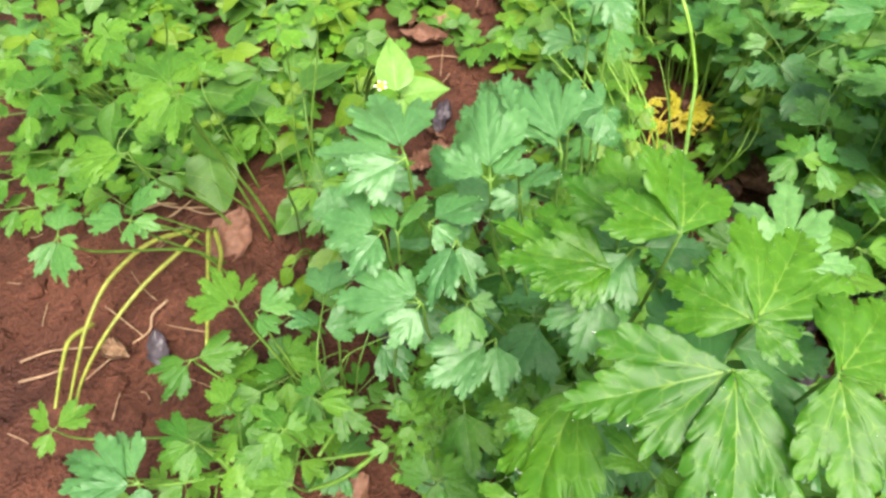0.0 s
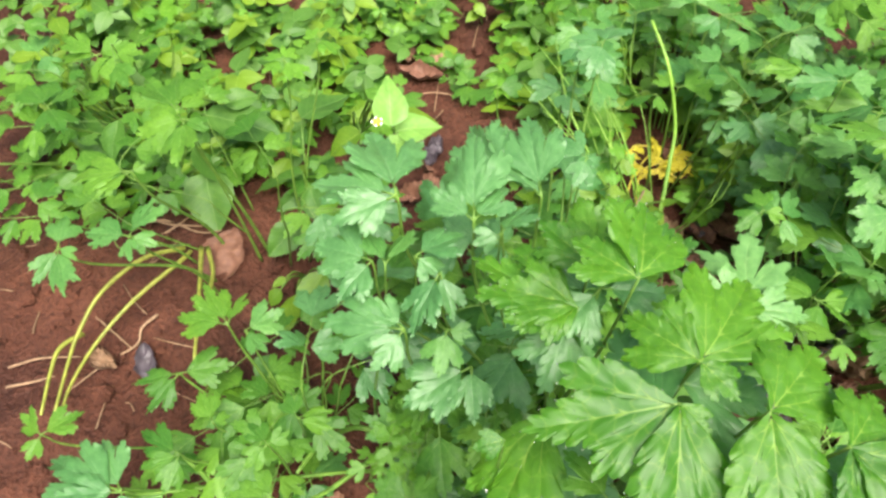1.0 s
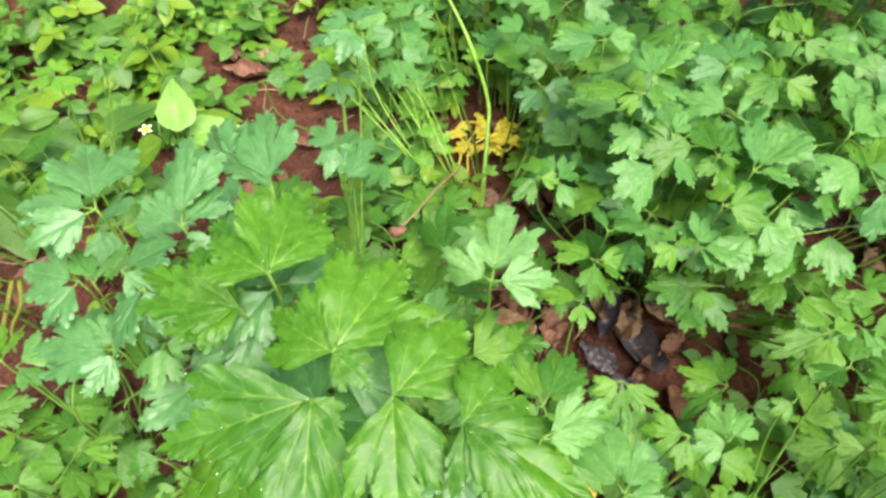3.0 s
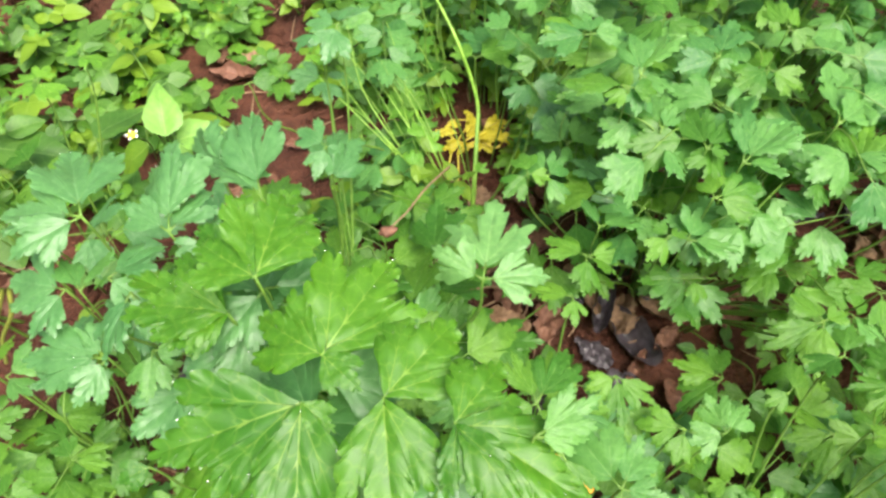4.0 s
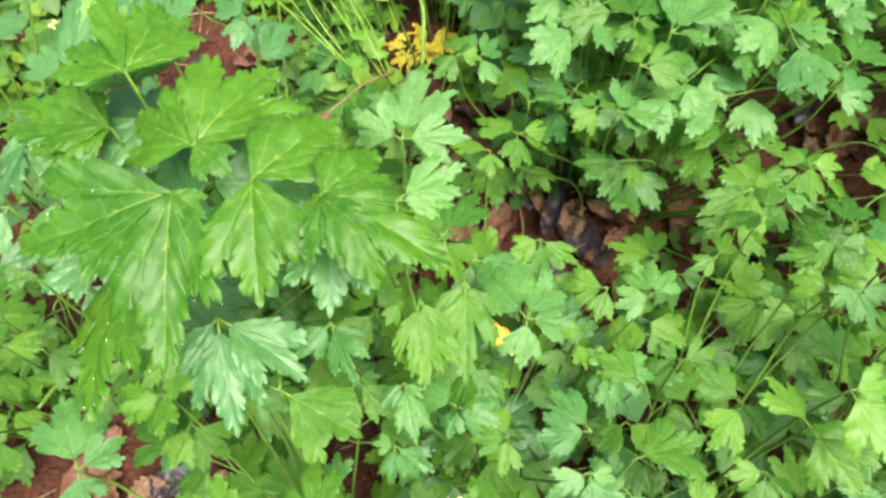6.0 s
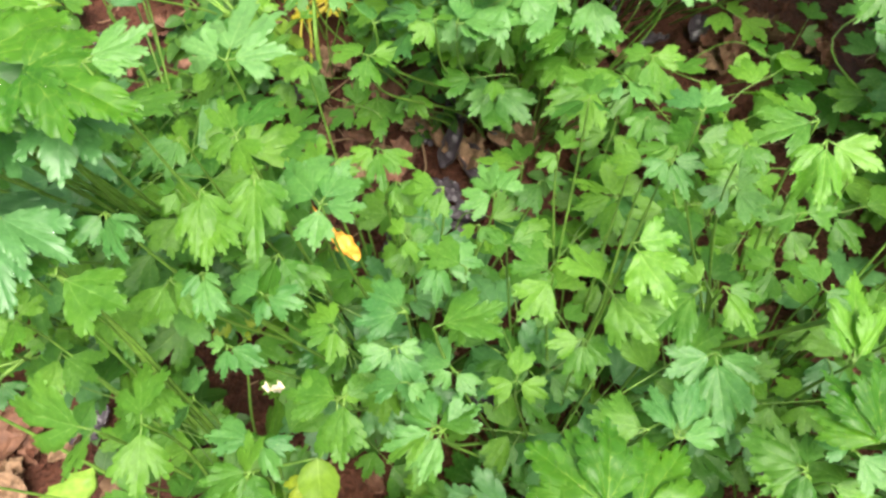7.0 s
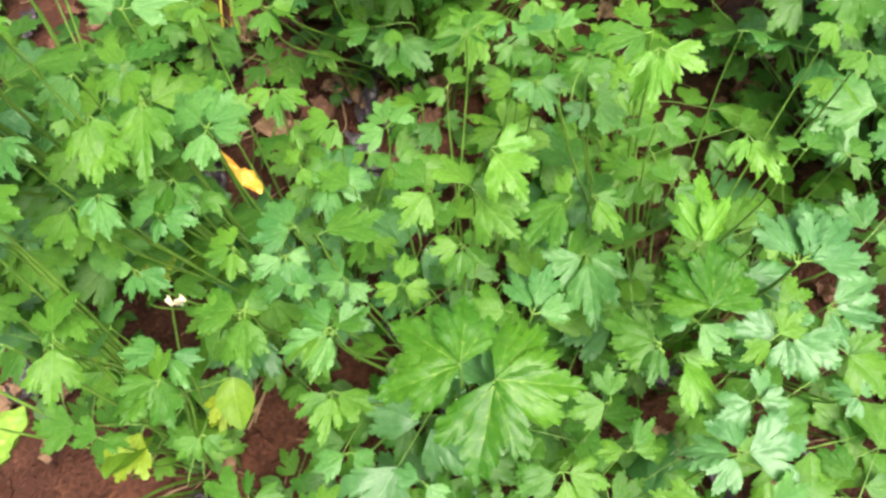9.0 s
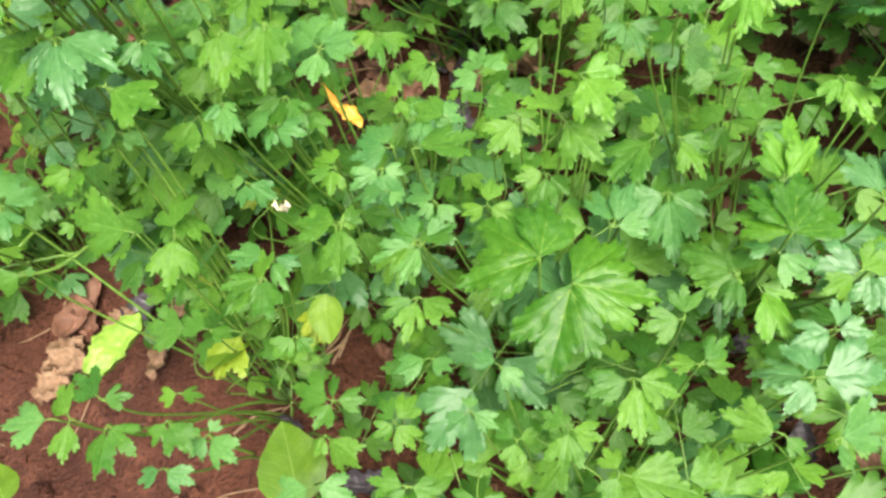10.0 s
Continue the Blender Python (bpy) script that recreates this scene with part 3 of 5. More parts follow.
frond("main", "green", (0.056, 0.114, 0.341), [(0.046, 0.101, 0.342), (0.067, 0.108, 0.340), (0.061, 0.126, 0.341)])
frond("main", "blue", (0.061, 0.124, 0.364), [(0.090, 0.123, 0.364), (0.039, 0.101, 0.362)])
frond("main", "blue", (0.022, 0.176, 0.321), [(0.037, 0.195, 0.323), (0.008, 0.170, 0.320)])
frond("main", "blue", (-0.224, 0.076, 0.137), [(-0.287, 0.097, 0.133), (-0.270, 0.071, 0.142), (-0.253, 0.112, 0.134), (-0.220, 0.060, 0.137)])
frond("main", "fine", (0.159, 0.160, 0.274), [(0.133, 0.184, 0.275), (0.177, 0.218, 0.267), (0.196, 0.159, 0.274)])
frond("main", "blue", (0.093, 0.345, 0.293), [(0.073, 0.353, 0.293), (0.106, 0.370, 0.289), (0.084, 0.318, 0.291)])
frond("main", "blue", (0.079, 0.260, 0.278), [(0.062, 0.277, 0.279), (0.087, 0.255, 0.277), (0.071, 0.240, 0.276)])
frond("main", "blue", (0.026, 0.223, 0.303), [(0.001, 0.270, 0.298), (0.034, 0.276, 0.295), (0.050, 0.227, 0.305)])
frond("main", "broad", (0.042, 0.082, 0.322), [(0.011, 0.028, 0.323)])
frond("main", "blue", (0.054, 0.104, 0.179), [(0.024, 0.078, 0.182), (0.087, 0.097, 0.180)])
frond("main", "blue", (0.268, 0.663, -0.018), [(0.230, 0.646, -0.020), (0.295, 0.642, -0.017), (0.287, 0.687, -0.021)])
frond("main", "blue", (0.076, 0.357, 0.233), [(0.050, 0.368, 0.234), (0.093, 0.363, 0.232), (0.079, 0.335, 0.233)])
frond("main", "blue", (0.080, 0.343, 0.290), [(0.065, 0.331, 0.291), (0.091, 0.334, 0.288)])

# left clump
frond("left", "green", (-0.251, 0.255, 0.176), [(-0.240, 0.291, 0.178), (-0.289, 0.260, 0.173), (-0.229, 0.250, 0.173), (-0.246, 0.234, 0.177)])
frond("left", "green", (-0.303, 0.244, 0.175), [(-0.308, 0.275, 0.175), (-0.313, 0.213, 0.172), (-0.285, 0.233, 0.175), (-0.289, 0.204, 0.178)])
frond("left", "green", (-0.328, 0.279, 0.183), [(-0.323, 0.304, 0.181), (-0.306, 0.268, 0.180)])
frond("left", "green", (-0.215, 0.335, 0.227), [(-0.252, 0.378, 0.224), (-0.200, 0.364, 0.222), (-0.231, 0.385, 0.223)])
frond("left", "green", (-0.205, 0.324, 0.232), [(-0.243, 0.314, 0.226), (-0.203, 0.282, 0.235), (-0.186, 0.314, 0.233)])
frond("left", "green", (-0.258, 0.306, 0.189), [(-0.313, 0.306, 0.183), (-0.282, 0.280, 0.189), (-0.247, 0.312, 0.190)])
frond("left", "yellow", (-0.151, 0.414, 0.204), [(-0.167, 0.398, 0.205), (-0.131, 0.394, 0.202), (-0.145, 0.434, 0.201), (-0.167, 0.425, 0.203)])
frond("left", "yellow", (-0.132, 0.459, 0.185), [(-0.110, 0.442, 0.187), (-0.145, 0.475, 0.183)])

# low clump
frond("low", "green", (-0.004, 0.128, 0.308), [(-0.007, 0.105, 0.305), (0.009, 0.124, 0.308)])
frond("low", "green", (-0.036, 0.158, 0.318), [(-0.047, 0.179, 0.319), (-0.024, 0.181, 0.319)])
frond("low", "green", (-0.163, 0.186, 0.172), [(-0.206, 0.196, 0.166), (-0.187, 0.220, 0.172), (-0.159, 0.215, 0.169)])
frond("low", "green", (-0.146, 0.177, 0.183), [(-0.123, 0.196, 0.180), (-0.129, 0.164, 0.180)])
frond("low", "green", (-0.223, 0.177, 0.092), [(-0.261, 0.169, 0.089), (-0.245, 0.145, 0.087), (-0.182, 0.187, 0.092)])
frond("low", "green", (-0.105, 0.122, 0.167), [(-0.115, 0.139, 0.167), (-0.081, 0.130, 0.163), (-0.081, 0.115, 0.166)])
frond("low", "green", (-0.145, 0.170, 0.112), [(-0.131, 0.192, 0.107), (-0.115, 0.166, 0.109)])
frond("low", "green", (-0.178, 0.130, 0.120), [(-0.194, 0.154, 0.118), (-0.166, 0.136, 0.121)])
frond("low", "green", (-0.186, 0.100, 0.148), [(-0.223, 0.117, 0.142), (-0.212, 0.089, 0.147), (-0.192, 0.074, 0.146)])
frond("low", "green", (-0.105, 0.088, 0.230), [(-0.118, 0.101, 0.230), (-0.093, 0.095, 0.231), (-0.117, 0.075, 0.228)])
frond("low", "green", (-0.276, 0.106, 0.163), [(-0.255, 0.124, 0.162), (-0.282, 0.089, 0.161), (-0.296, 0.119, 0.163)])
frond("low", "green", (-0.103, 0.063, 0.211), [(-0.131, 0.064, 0.207), (-0.116, 0.078, 0.210), (-0.117, 0.052, 0.213)])
frond("low", "green", (-0.119, 0.109, 0.032), [(-0.092, 0.136, 0.026), (-0.140, 0.087, 0.029), (-0.102, 0.084, 0.026)])
frond("low", "green", (-0.036, 0.123, 0.125), [(-0.066, 0.136, 0.126), (-0.033, 0.144, 0.126), (-0.009, 0.129, 0.120), (-0.016, 0.104, 0.122)])
frond("low", "green", (-0.024, 0.067, 0.197), [(-0.047, 0.077, 0.199), (-0.024, 0.054, 0.195), (-0.004, 0.060, 0.194), (-0.008, 0.081, 0.193)])

# far clump
frond("far", "green", (-0.388, 0.417, 0.136), [(-0.422, 0.449, 0.132), (-0.368, 0.443, 0.139), (-0.362, 0.388, 0.140)])
frond("far", "green", (-0.393, 0.527, 0.093), [(-0.440, 0.554, 0.099), (-0.360, 0.548, 0.097), (-0.371, 0.494, 0.094), (-0.440, 0.533, 0.087)])
frond("far", "green", (-0.371, 0.480, 0.075), [(-0.407, 0.498, 0.073), (-0.350, 0.489, 0.074)])
frond("far", "green", (-0.439, 0.508, 0.111), [(-0.416, 0.489, 0.107), (-0.456, 0.537, 0.114)])
frond("far", "green", (-0.313, 0.542, 0.117), [(-0.350, 0.510, 0.119), (-0.330, 0.561, 0.115), (-0.292, 0.552, 0.114)])
frond("far", "green", (-0.456, 0.532, 0.133), [(-0.468, 0.516, 0.134), (-0.426, 0.525, 0.131)])
frond("far", "green", (-0.437, 0.472, 0.107), [(-0.479, 0.485, 0.103), (-0.418, 0.504, 0.104), (-0.407, 0.444, 0.104), (-0.443, 0.435, 0.108)])
frond("far", "green", (-0.409, 0.481, 0.087), [(-0.426, 0.435, 0.082), (-0.402, 0.440, 0.079)])

# right clump
frond("right", "green", (0.384, 0.188, 0.204), [(0.348, 0.186, 0.199), (0.416, 0.175, 0.201), (0.369, 0.203, 0.203)])
frond("right", "green", (0.376, 0.134, 0.208), [(0.338, 0.122, 0.210), (0.356, 0.100, 0.211), (0.394, 0.138, 0.209), (0.361, 0.156, 0.210)])
frond("right", "green", (0.299, 0.192, 0.229), [(0.331, 0.179, 0.232), (0.316, 0.214, 0.230), (0.310, 0.176, 0.227)])
frond("right", "green", (0.424, 0.225, 0.237), [(0.428, 0.265, 0.235), (0.456, 0.237, 0.241), (0.446, 0.261, 0.241)])
frond("right", "green", (0.416, 0.254, 0.249), [(0.452, 0.313, 0.239), (0.454, 0.276, 0.246)])
frond("right", "green", (0.340, 0.230, 0.252), [(0.387, 0.262, 0.255), (0.361, 0.274, 0.254), (0.374, 0.224, 0.249)])
frond("right", "green", (0.268, 0.271, 0.289), [(0.234, 0.286, 0.290), (0.251, 0.261, 0.287), (0.287, 0.268, 0.285)])
frond("right", "green", (0.294, 0.260, 0.257), [(0.299, 0.305, 0.251), (0.310, 0.277, 0.258)])
frond("right", "green", (0.321, 0.244, 0.252), [(0.320, 0.283, 0.251), (0.346, 0.268, 0.250), (0.337, 0.241, 0.250)])
frond("right", "green", (0.269, 0.328, 0.170), [(0.252, 0.361, 0.172), (0.304, 0.356, 0.175), (0.291, 0.313, 0.172)])
frond("right", "green", (0.313, 0.207, 0.252), [(0.350, 0.214, 0.251), (0.341, 0.194, 0.250), (0.316, 0.227, 0.251)])
frond("right", "green", (0.247, 0.212, 0.224), [(0.243, 0.236, 0.225), (0.280, 0.222, 0.219)])
frond("right", "green", (0.223, 0.260, 0.218), [(0.210, 0.282, 0.216), (0.241, 0.276, 0.217), (0.231, 0.239, 0.216)])
frond("right", "green", (0.238, 0.199, 0.210), [(0.215, 0.220, 0.207), (0.268, 0.201, 0.208), (0.230, 0.171, 0.211), (0.257, 0.181, 0.213)])
frond("right", "green", (0.285, 0.193, 0.235), [(0.267, 0.178, 0.235), (0.299, 0.196, 0.234), (0.278, 0.205, 0.236)])
frond("right", "green", (0.330, 0.204, 0.140), [(0.305, 0.182, 0.141), (0.347, 0.168, 0.135), (0.305, 0.213, 0.141)])
frond("right", "green", (0.421, 0.148, 0.207), [(0.406, 0.161, 0.205), (0.443, 0.141, 0.206), (0.416, 0.121, 0.202)])
frond("right", "green", (0.394, 0.221, 0.237), [(0.384, 0.237, 0.237), (0.421, 0.219, 0.239), (0.387, 0.200, 0.234)])
frond("right", "green", (0.447, 0.188, 0.224), [(0.429, 0.201, 0.223), (0.485, 0.200, 0.219), (0.466, 0.173, 0.221)])
frond("right", "green", (0.460, 0.205, 0.230), [(0.443, 0.227, 0.226), (0.496, 0.226, 0.229)])
frond("right", "green", (0.482, 0.273, 0.233), [(0.463, 0.289, 0.232), (0.531, 0.301, 0.227)])
frond("right", "green", (0.398, 0.319, 0.236), [(0.367, 0.306, 0.237), (0.418, 0.299, 0.235), (0.397, 0.340, 0.235)])
frond("right", "green", (0.240, 0.254, 0.106), [(0.211, 0.250, 0.105), (0.234, 0.207, 0.106)])
frond("right", "green", (0.266, 0.233, 0.120), [(0.251, 0.219, 0.118), (0.274, 0.206, 0.119)])
frond("right", "green", (0.399, 0.139, 0.201), [(0.379, 0.129, 0.203), (0.415, 0.118, 0.201)])
frond("right", "green", (0.295, 0.335, 0.231), [(0.259, 0.358, 0.225), (0.262, 0.324, 0.228)])
frond("right", "green", (0.280, 0.284, 0.284), [(0.282, 0.321, 0.288), (0.307, 0.324, 0.282), (0.272, 0.258, 0.279), (0.300, 0.272, 0.281)])
frond("right", "green", (0.265, 0.341, 0.266), [(0.228, 0.340, 0.267), (0.267, 0.365, 0.265), (0.290, 0.346, 0.264)])
frond("right", "green", (0.251, 0.302, 0.196), [(0.235, 0.331, 0.198), (0.279, 0.323, 0.192), (0.247, 0.286, 0.196)])
frond("right", "green", (0.209, 0.260, 0.224), [(0.190, 0.246, 0.221), (0.224, 0.254, 0.224), (0.209, 0.282, 0.222)])
frond("right", "green", (0.418, 0.345, 0.248), [(0.412, 0.377, 0.248), (0.434, 0.366, 0.249), (0.432, 0.328, 0.245)])
frond("right", "green", (0.353, 0.318, 0.255), [(0.342, 0.348, 0.255), (0.382, 0.360, 0.250), (0.359, 0.308, 0.253), (0.321, 0.311, 0.256)])
frond("right", "green", (0.302, 0.337, 0.239), [(0.250, 0.347, 0.241), (0.276, 0.315, 0.241), (0.317, 0.363, 0.241), (0.330, 0.332, 0.239)])
frond("right", "green", (0.330, 0.366, 0.250), [(0.302, 0.348, 0.245), (0.346, 0.341, 0.252), (0.327, 0.388, 0.251)])
frond("right", "green", (0.379, 0.359, 0.202), [(0.387, 0.329, 0.204), (0.369, 0.380, 0.199), (0.405, 0.379, 0.200)])

# back clump
frond("back", "green", (0.272, 0.515, 0.079), [(0.243, 0.490, 0.083), (0.299, 0.521, 0.078)])
frond("back", "green", (0.212, 0.480, 0.112), [(0.192, 0.500, 0.112), (0.255, 0.495, 0.107)])
frond("back", "green", (0.025, 0.346, 0.248), [(0.005, 0.331, 0.250), (0.045, 0.349, 0.247)])
frond("back", "green", (0.237, 0.490, 0.107), [(0.203, 0.531, 0.103), (0.241, 0.543, 0.103), (0.270, 0.507, 0.105)])
frond("back", "green", (0.234, 0.360, 0.171), [(0.228, 0.393, 0.171), (0.257, 0.386, 0.166)])
frond("back", "green", (0.305, 0.447, 0.172), [(0.263, 0.443, 0.176), (0.288, 0.466, 0.174), (0.330, 0.442, 0.170)])
frond("back", "green", (0.264, 0.461, 0.091), [(0.244, 0.476, 0.090), (0.280, 0.448, 0.087), (0.244, 0.434, 0.087)])
frond("back", "green", (0.298, 0.645, -0.030), [(0.328, 0.646, -0.031), (0.277, 0.654, -0.028)])
frond("back", "green", (0.175, 0.432, 0.153), [(0.144, 0.424, 0.147), (0.178, 0.411, 0.154)])

# mid clump
frond("mid", "green", (0.148, 0.041, 0.409), [(0.170, 0.050, 0.410), (0.165, 0.039, 0.407)])
frond("mid", "green", (0.184, 0.085, 0.269), [(0.216, 0.074, 0.264), (0.201, 0.052, 0.270), (0.176, 0.060, 0.267)])
frond("mid", "green", (0.203, 0.139, 0.283), [(0.184, 0.149, 0.280), (0.201, 0.123, 0.284)])
frond("mid", "green", (0.328, 0.123, 0.148), [(0.297, 0.143, 0.144), (0.292, 0.109, 0.142), (0.330, 0.152, 0.143)])
frond("mid", "green", (0.336, 0.107, 0.151), [(0.315, 0.088, 0.154), (0.353, 0.100, 0.152)])
frond("mid", "green", (0.236, 0.097, 0.210), [(0.254, 0.080, 0.206), (0.234, 0.076, 0.206)])
frond("mid", "green", (0.248, 0.030, 0.233), [(0.234, 0.014, 0.233), (0.272, 0.021, 0.229), (0.239, 0.041, 0.234), (0.241, 0.001, 0.235)])
frond("mid", "green", (0.235, 0.053, 0.204), [(0.252, 0.063, 0.206), (0.221, 0.036, 0.200)])
frond("mid", "green", (0.154, 0.038, 0.316), [(0.139, 0.024, 0.313), (0.164, 0.017, 0.318), (0.150, 0.011, 0.317)])
frond("mid", "green", (0.118, 0.036, 0.335), [(0.105, 0.024, 0.335), (0.124, 0.011, 0.336), (0.131, 0.022, 0.332)])
frond("mid", "green", (0.145, 0.044, 0.327), [(0.137, 0.049, 0.328), (0.139, 0.035, 0.326)])
frond("mid", "green", (0.168, 0.078, 0.311), [(0.189, 0.106, 0.305), (0.172, 0.055, 0.311), (0.151, 0.073, 0.308), (0.162, 0.105, 0.309)])
frond("mid", "green", (0.199, 0.039, 0.298), [(0.183, 0.072, 0.293), (0.216, 0.061, 0.296), (0.192, 0.018, 0.296), (0.219, 0.033, 0.298)])
frond("mid", "green", (0.174, 0.056, 0.310), [(0.168, 0.014, 0.308), (0.160, 0.038, 0.308), (0.182, 0.031, 0.306)])
frond("mid", "green", (0.153, 0.046, 0.322), [(0.161, 0.027, 0.319), (0.146, 0.016, 0.319)])
frond("mid", "green", (0.173, 0.029, 0.279), [(0.149, 0.023, 0.276), (0.159, 0.006, 0.279), (0.182, 0.007, 0.277)])
frond("mid", "green", (0.142, 0.020, 0.296), [(0.131, 0.011, 0.296), (0.143, -0.005, 0.296), (0.149, 0.012, 0.296)])
frond("mid", "green", (0.262, 0.076, 0.225), [(0.237, 0.084, 0.221), (0.251, 0.059, 0.223)])
frond("mid", "green", (0.230, 0.110, 0.230), [(0.211, 0.104, 0.231), (0.248, 0.091, 0.230), (0.228, 0.081, 0.231)])
frond("mid", "green", (0.225, -0.005, 0.254), [(0.198, -0.003, 0.251), (0.212, 0.019, 0.250)])
frond("mid", "green", (0.261, 0.017, 0.239), [(0.242, 0.037, 0.236)])
frond("mid", "green", (0.217, -0.024, 0.263), [(0.198, -0.032, 0.263), (0.217, -0.050, 0.264), (0.229, -0.030, 0.261)])
frond("mid", "green", (0.188, 0.001, 0.240), [(0.169, 0.003, 0.239), (0.181, -0.016, 0.238), (0.181, 0.019, 0.239)])
frond("mid", "green", (0.185, -0.033, 0.232), [(0.155, -0.021, 0.228), (0.199, -0.027, 0.231), (0.177, -0.061, 0.228)])
frond("mid", "green", (0.293, 0.075, 0.205), [(0.289, 0.100, 0.203), (0.312, 0.090, 0.205), (0.270, 0.073, 0.201)])
frond("mid", "green", (0.275, 0.045, 0.229), [(0.263, 0.043, 0.227), (0.279, 0.032, 0.229)])
frond("mid", "green", (0.133, 0.006, 0.240), [(0.149, -0.009, 0.237), (0.128, -0.012, 0.240), (0.122, 0.009, 0.241)])
frond("mid", "green", (0.180, 0.034, 0.258), [(0.188, 0.015, 0.256), (0.171, 0.021, 0.256)])
frond("mid", "green", (0.234, 0.045, 0.235), [(0.228, 0.059, 0.235), (0.237, 0.030, 0.233)])
frond("mid", "green", (0.261, 0.008, 0.191), [(0.241, -0.003, 0.188), (0.274, -0.009, 0.193)])
frond("mid", "green", (0.181, -0.033, 0.230), [(0.156, -0.024, 0.226), (0.195, -0.030, 0.228), (0.176, -0.065, 0.226)])
frond("mid", "green", (0.134, 0.056, 0.291), [(0.115, 0.041, 0.289), (0.147, 0.068, 0.288), (0.123, 0.076, 0.288)])
frond("mid", "green", (0.161, 0.039, 0.275), [(0.141, 0.076, 0.272), (0.174, 0.060, 0.277), (0.141, 0.040, 0.276)])
frond("mid", "green", (0.198, 0.091, 0.247), [(0.178, 0.076, 0.249), (0.217, 0.086, 0.246), (0.190, 0.115, 0.247)])
frond("mid", "green", (0.163, 0.011, 0.278), [(0.146, 0.027, 0.274), (0.181, 0.000, 0.279), (0.157, -0.002, 0.275)])
frond("mid", "green", (0.121, 0.029, 0.280), [(0.105, 0.009, 0.279), (0.136, 0.009, 0.278), (0.132, 0.030, 0.279)])
frond("mid", "green", (0.142, 0.086, 0.309), [(0.119, 0.077, 0.307), (0.133, 0.066, 0.309)])

# near clump
frond("near", "green", (0.377, 0.072, 0.168), [(0.353, 0.096, 0.166), (0.347, 0.075, 0.163), (0.357, 0.050, 0.163)])
frond("near", "green", (0.371, 0.046, 0.246), [(0.354, 0.060, 0.244), (0.384, 0.038, 0.245)])
frond("near", "green", (0.286, 0.027, 0.231), [(0.278, 0.038, 0.232), (0.310, 0.030, 0.230)])
frond("near", "green", (0.236, -0.023, 0.272), [(0.272, -0.017, 0.267)])
frond("near", "green", (0.229, -0.062, 0.237), [(0.198, -0.065, 0.235), (0.213, -0.040, 0.236), (0.250, -0.054, 0.237), (0.213, -0.083, 0.239)])
frond("near", "green", (0.270, -0.047, 0.235), [(0.277, -0.029, 0.235), (0.254, -0.050, 0.237), (0.283, -0.059, 0.232)])
frond("near", "green", (0.309, -0.034, 0.233), [(0.289, -0.033, 0.234), (0.318, -0.050, 0.230), (0.299, -0.056, 0.229)])
frond("near", "green", (0.320, -0.022, 0.267), [(0.312, 0.007, 0.264), (0.331, -0.054, 0.265)])
frond("near", "yellow", (0.332, -0.012, 0.287), [(0.339, -0.045, 0.289), (0.356, -0.014, 0.286)])
frond("near", "green", (0.301, -0.004, 0.251), [(0.286, 0.020, 0.251), (0.279, -0.023, 0.252)])
frond("near", "green", (0.356, 0.100, 0.243), [(0.331, 0.095, 0.245), (0.369, 0.118, 0.244), (0.366, 0.088, 0.243)])
frond("near", "green", (0.376, 0.069, 0.260), [(0.362, 0.060, 0.258), (0.379, 0.051, 0.260)])
frond("near", "green", (0.381, 0.045, 0.252), [(0.364, 0.037, 0.253), (0.384, 0.020, 0.249), (0.398, 0.034, 0.252)])
frond("near", "green", (0.379, -0.052, 0.209), [(0.366, -0.096, 0.212), (0.350, -0.057, 0.206), (0.395, -0.074, 0.210)])
frond("near", "green", (0.324, -0.096, 0.270), [(0.324, -0.071, 0.269), (0.347, -0.098, 0.268), (0.343, -0.076, 0.273)])
frond("near", "green", (0.318, -0.088, 0.257), [(0.294, -0.076, 0.257)])
frond("near", "broad", (0.282, -0.116, 0.298), [(0.243, -0.116, 0.293), (0.260, -0.085, 0.293), (0.297, -0.085, 0.297)])
frond("near", "broad", (0.297, -0.120, 0.269), [(0.338, -0.135, 0.262), (0.333, -0.098, 0.262), (0.273, -0.159, 0.262)])
frond("near", "green", (0.381, -0.020, 0.222), [(0.345, -0.035, 0.216), (0.377, -0.004, 0.223)])
frond("near", "green", (0.242, -0.032, 0.227), [(0.228, -0.013, 0.226), (0.249, -0.047, 0.226), (0.228, -0.036, 0.224)])
frond("near", "green", (0.340, 0.094, 0.204), [(0.323, 0.088, 0.202), (0.356, 0.109, 0.202)])
frond("near", "green", (0.220, -0.091, 0.232), [(0.198, -0.098, 0.231), (0.238, -0.107, 0.233), (0.209, -0.116, 0.235)])
frond("near", "green", (0.225, -0.060, 0.237), [(0.199, -0.068, 0.235), (0.248, -0.054, 0.237), (0.210, -0.084, 0.236), (0.223, -0.039, 0.234)])
frond("near", "green", (0.219, -0.044, 0.270), [(0.198, -0.040, 0.267), (0.225, -0.053, 0.270)])
frond("near", "green", (0.218, -0.119, 0.209), [(0.229, -0.129, 0.209), (0.197, -0.122, 0.211)])

# blue clump
frond("blue", "green", (0.401, 0.061, 0.141), [(0.377, 0.049, 0.140), (0.411, 0.025, 0.135), (0.431, 0.053, 0.139)])
frond("blue", "green", (0.425, 0.094, 0.176), [(0.395, 0.099, 0.176), (0.400, 0.082, 0.175)])
frond("blue", "green", (0.397, 0.019, 0.297), [(0.383, 0.012, 0.296), (0.398, 0.002, 0.298)])
frond("blue", "green", (0.433, 0.021, 0.298), [(0.401, 0.020, 0.300), (0.428, 0.042, 0.297)])
frond("blue", "yellow", (0.430, 0.009, 0.300), [(0.412, -0.022, 0.298), (0.446, -0.012, 0.301), (0.409, -0.002, 0.298)])
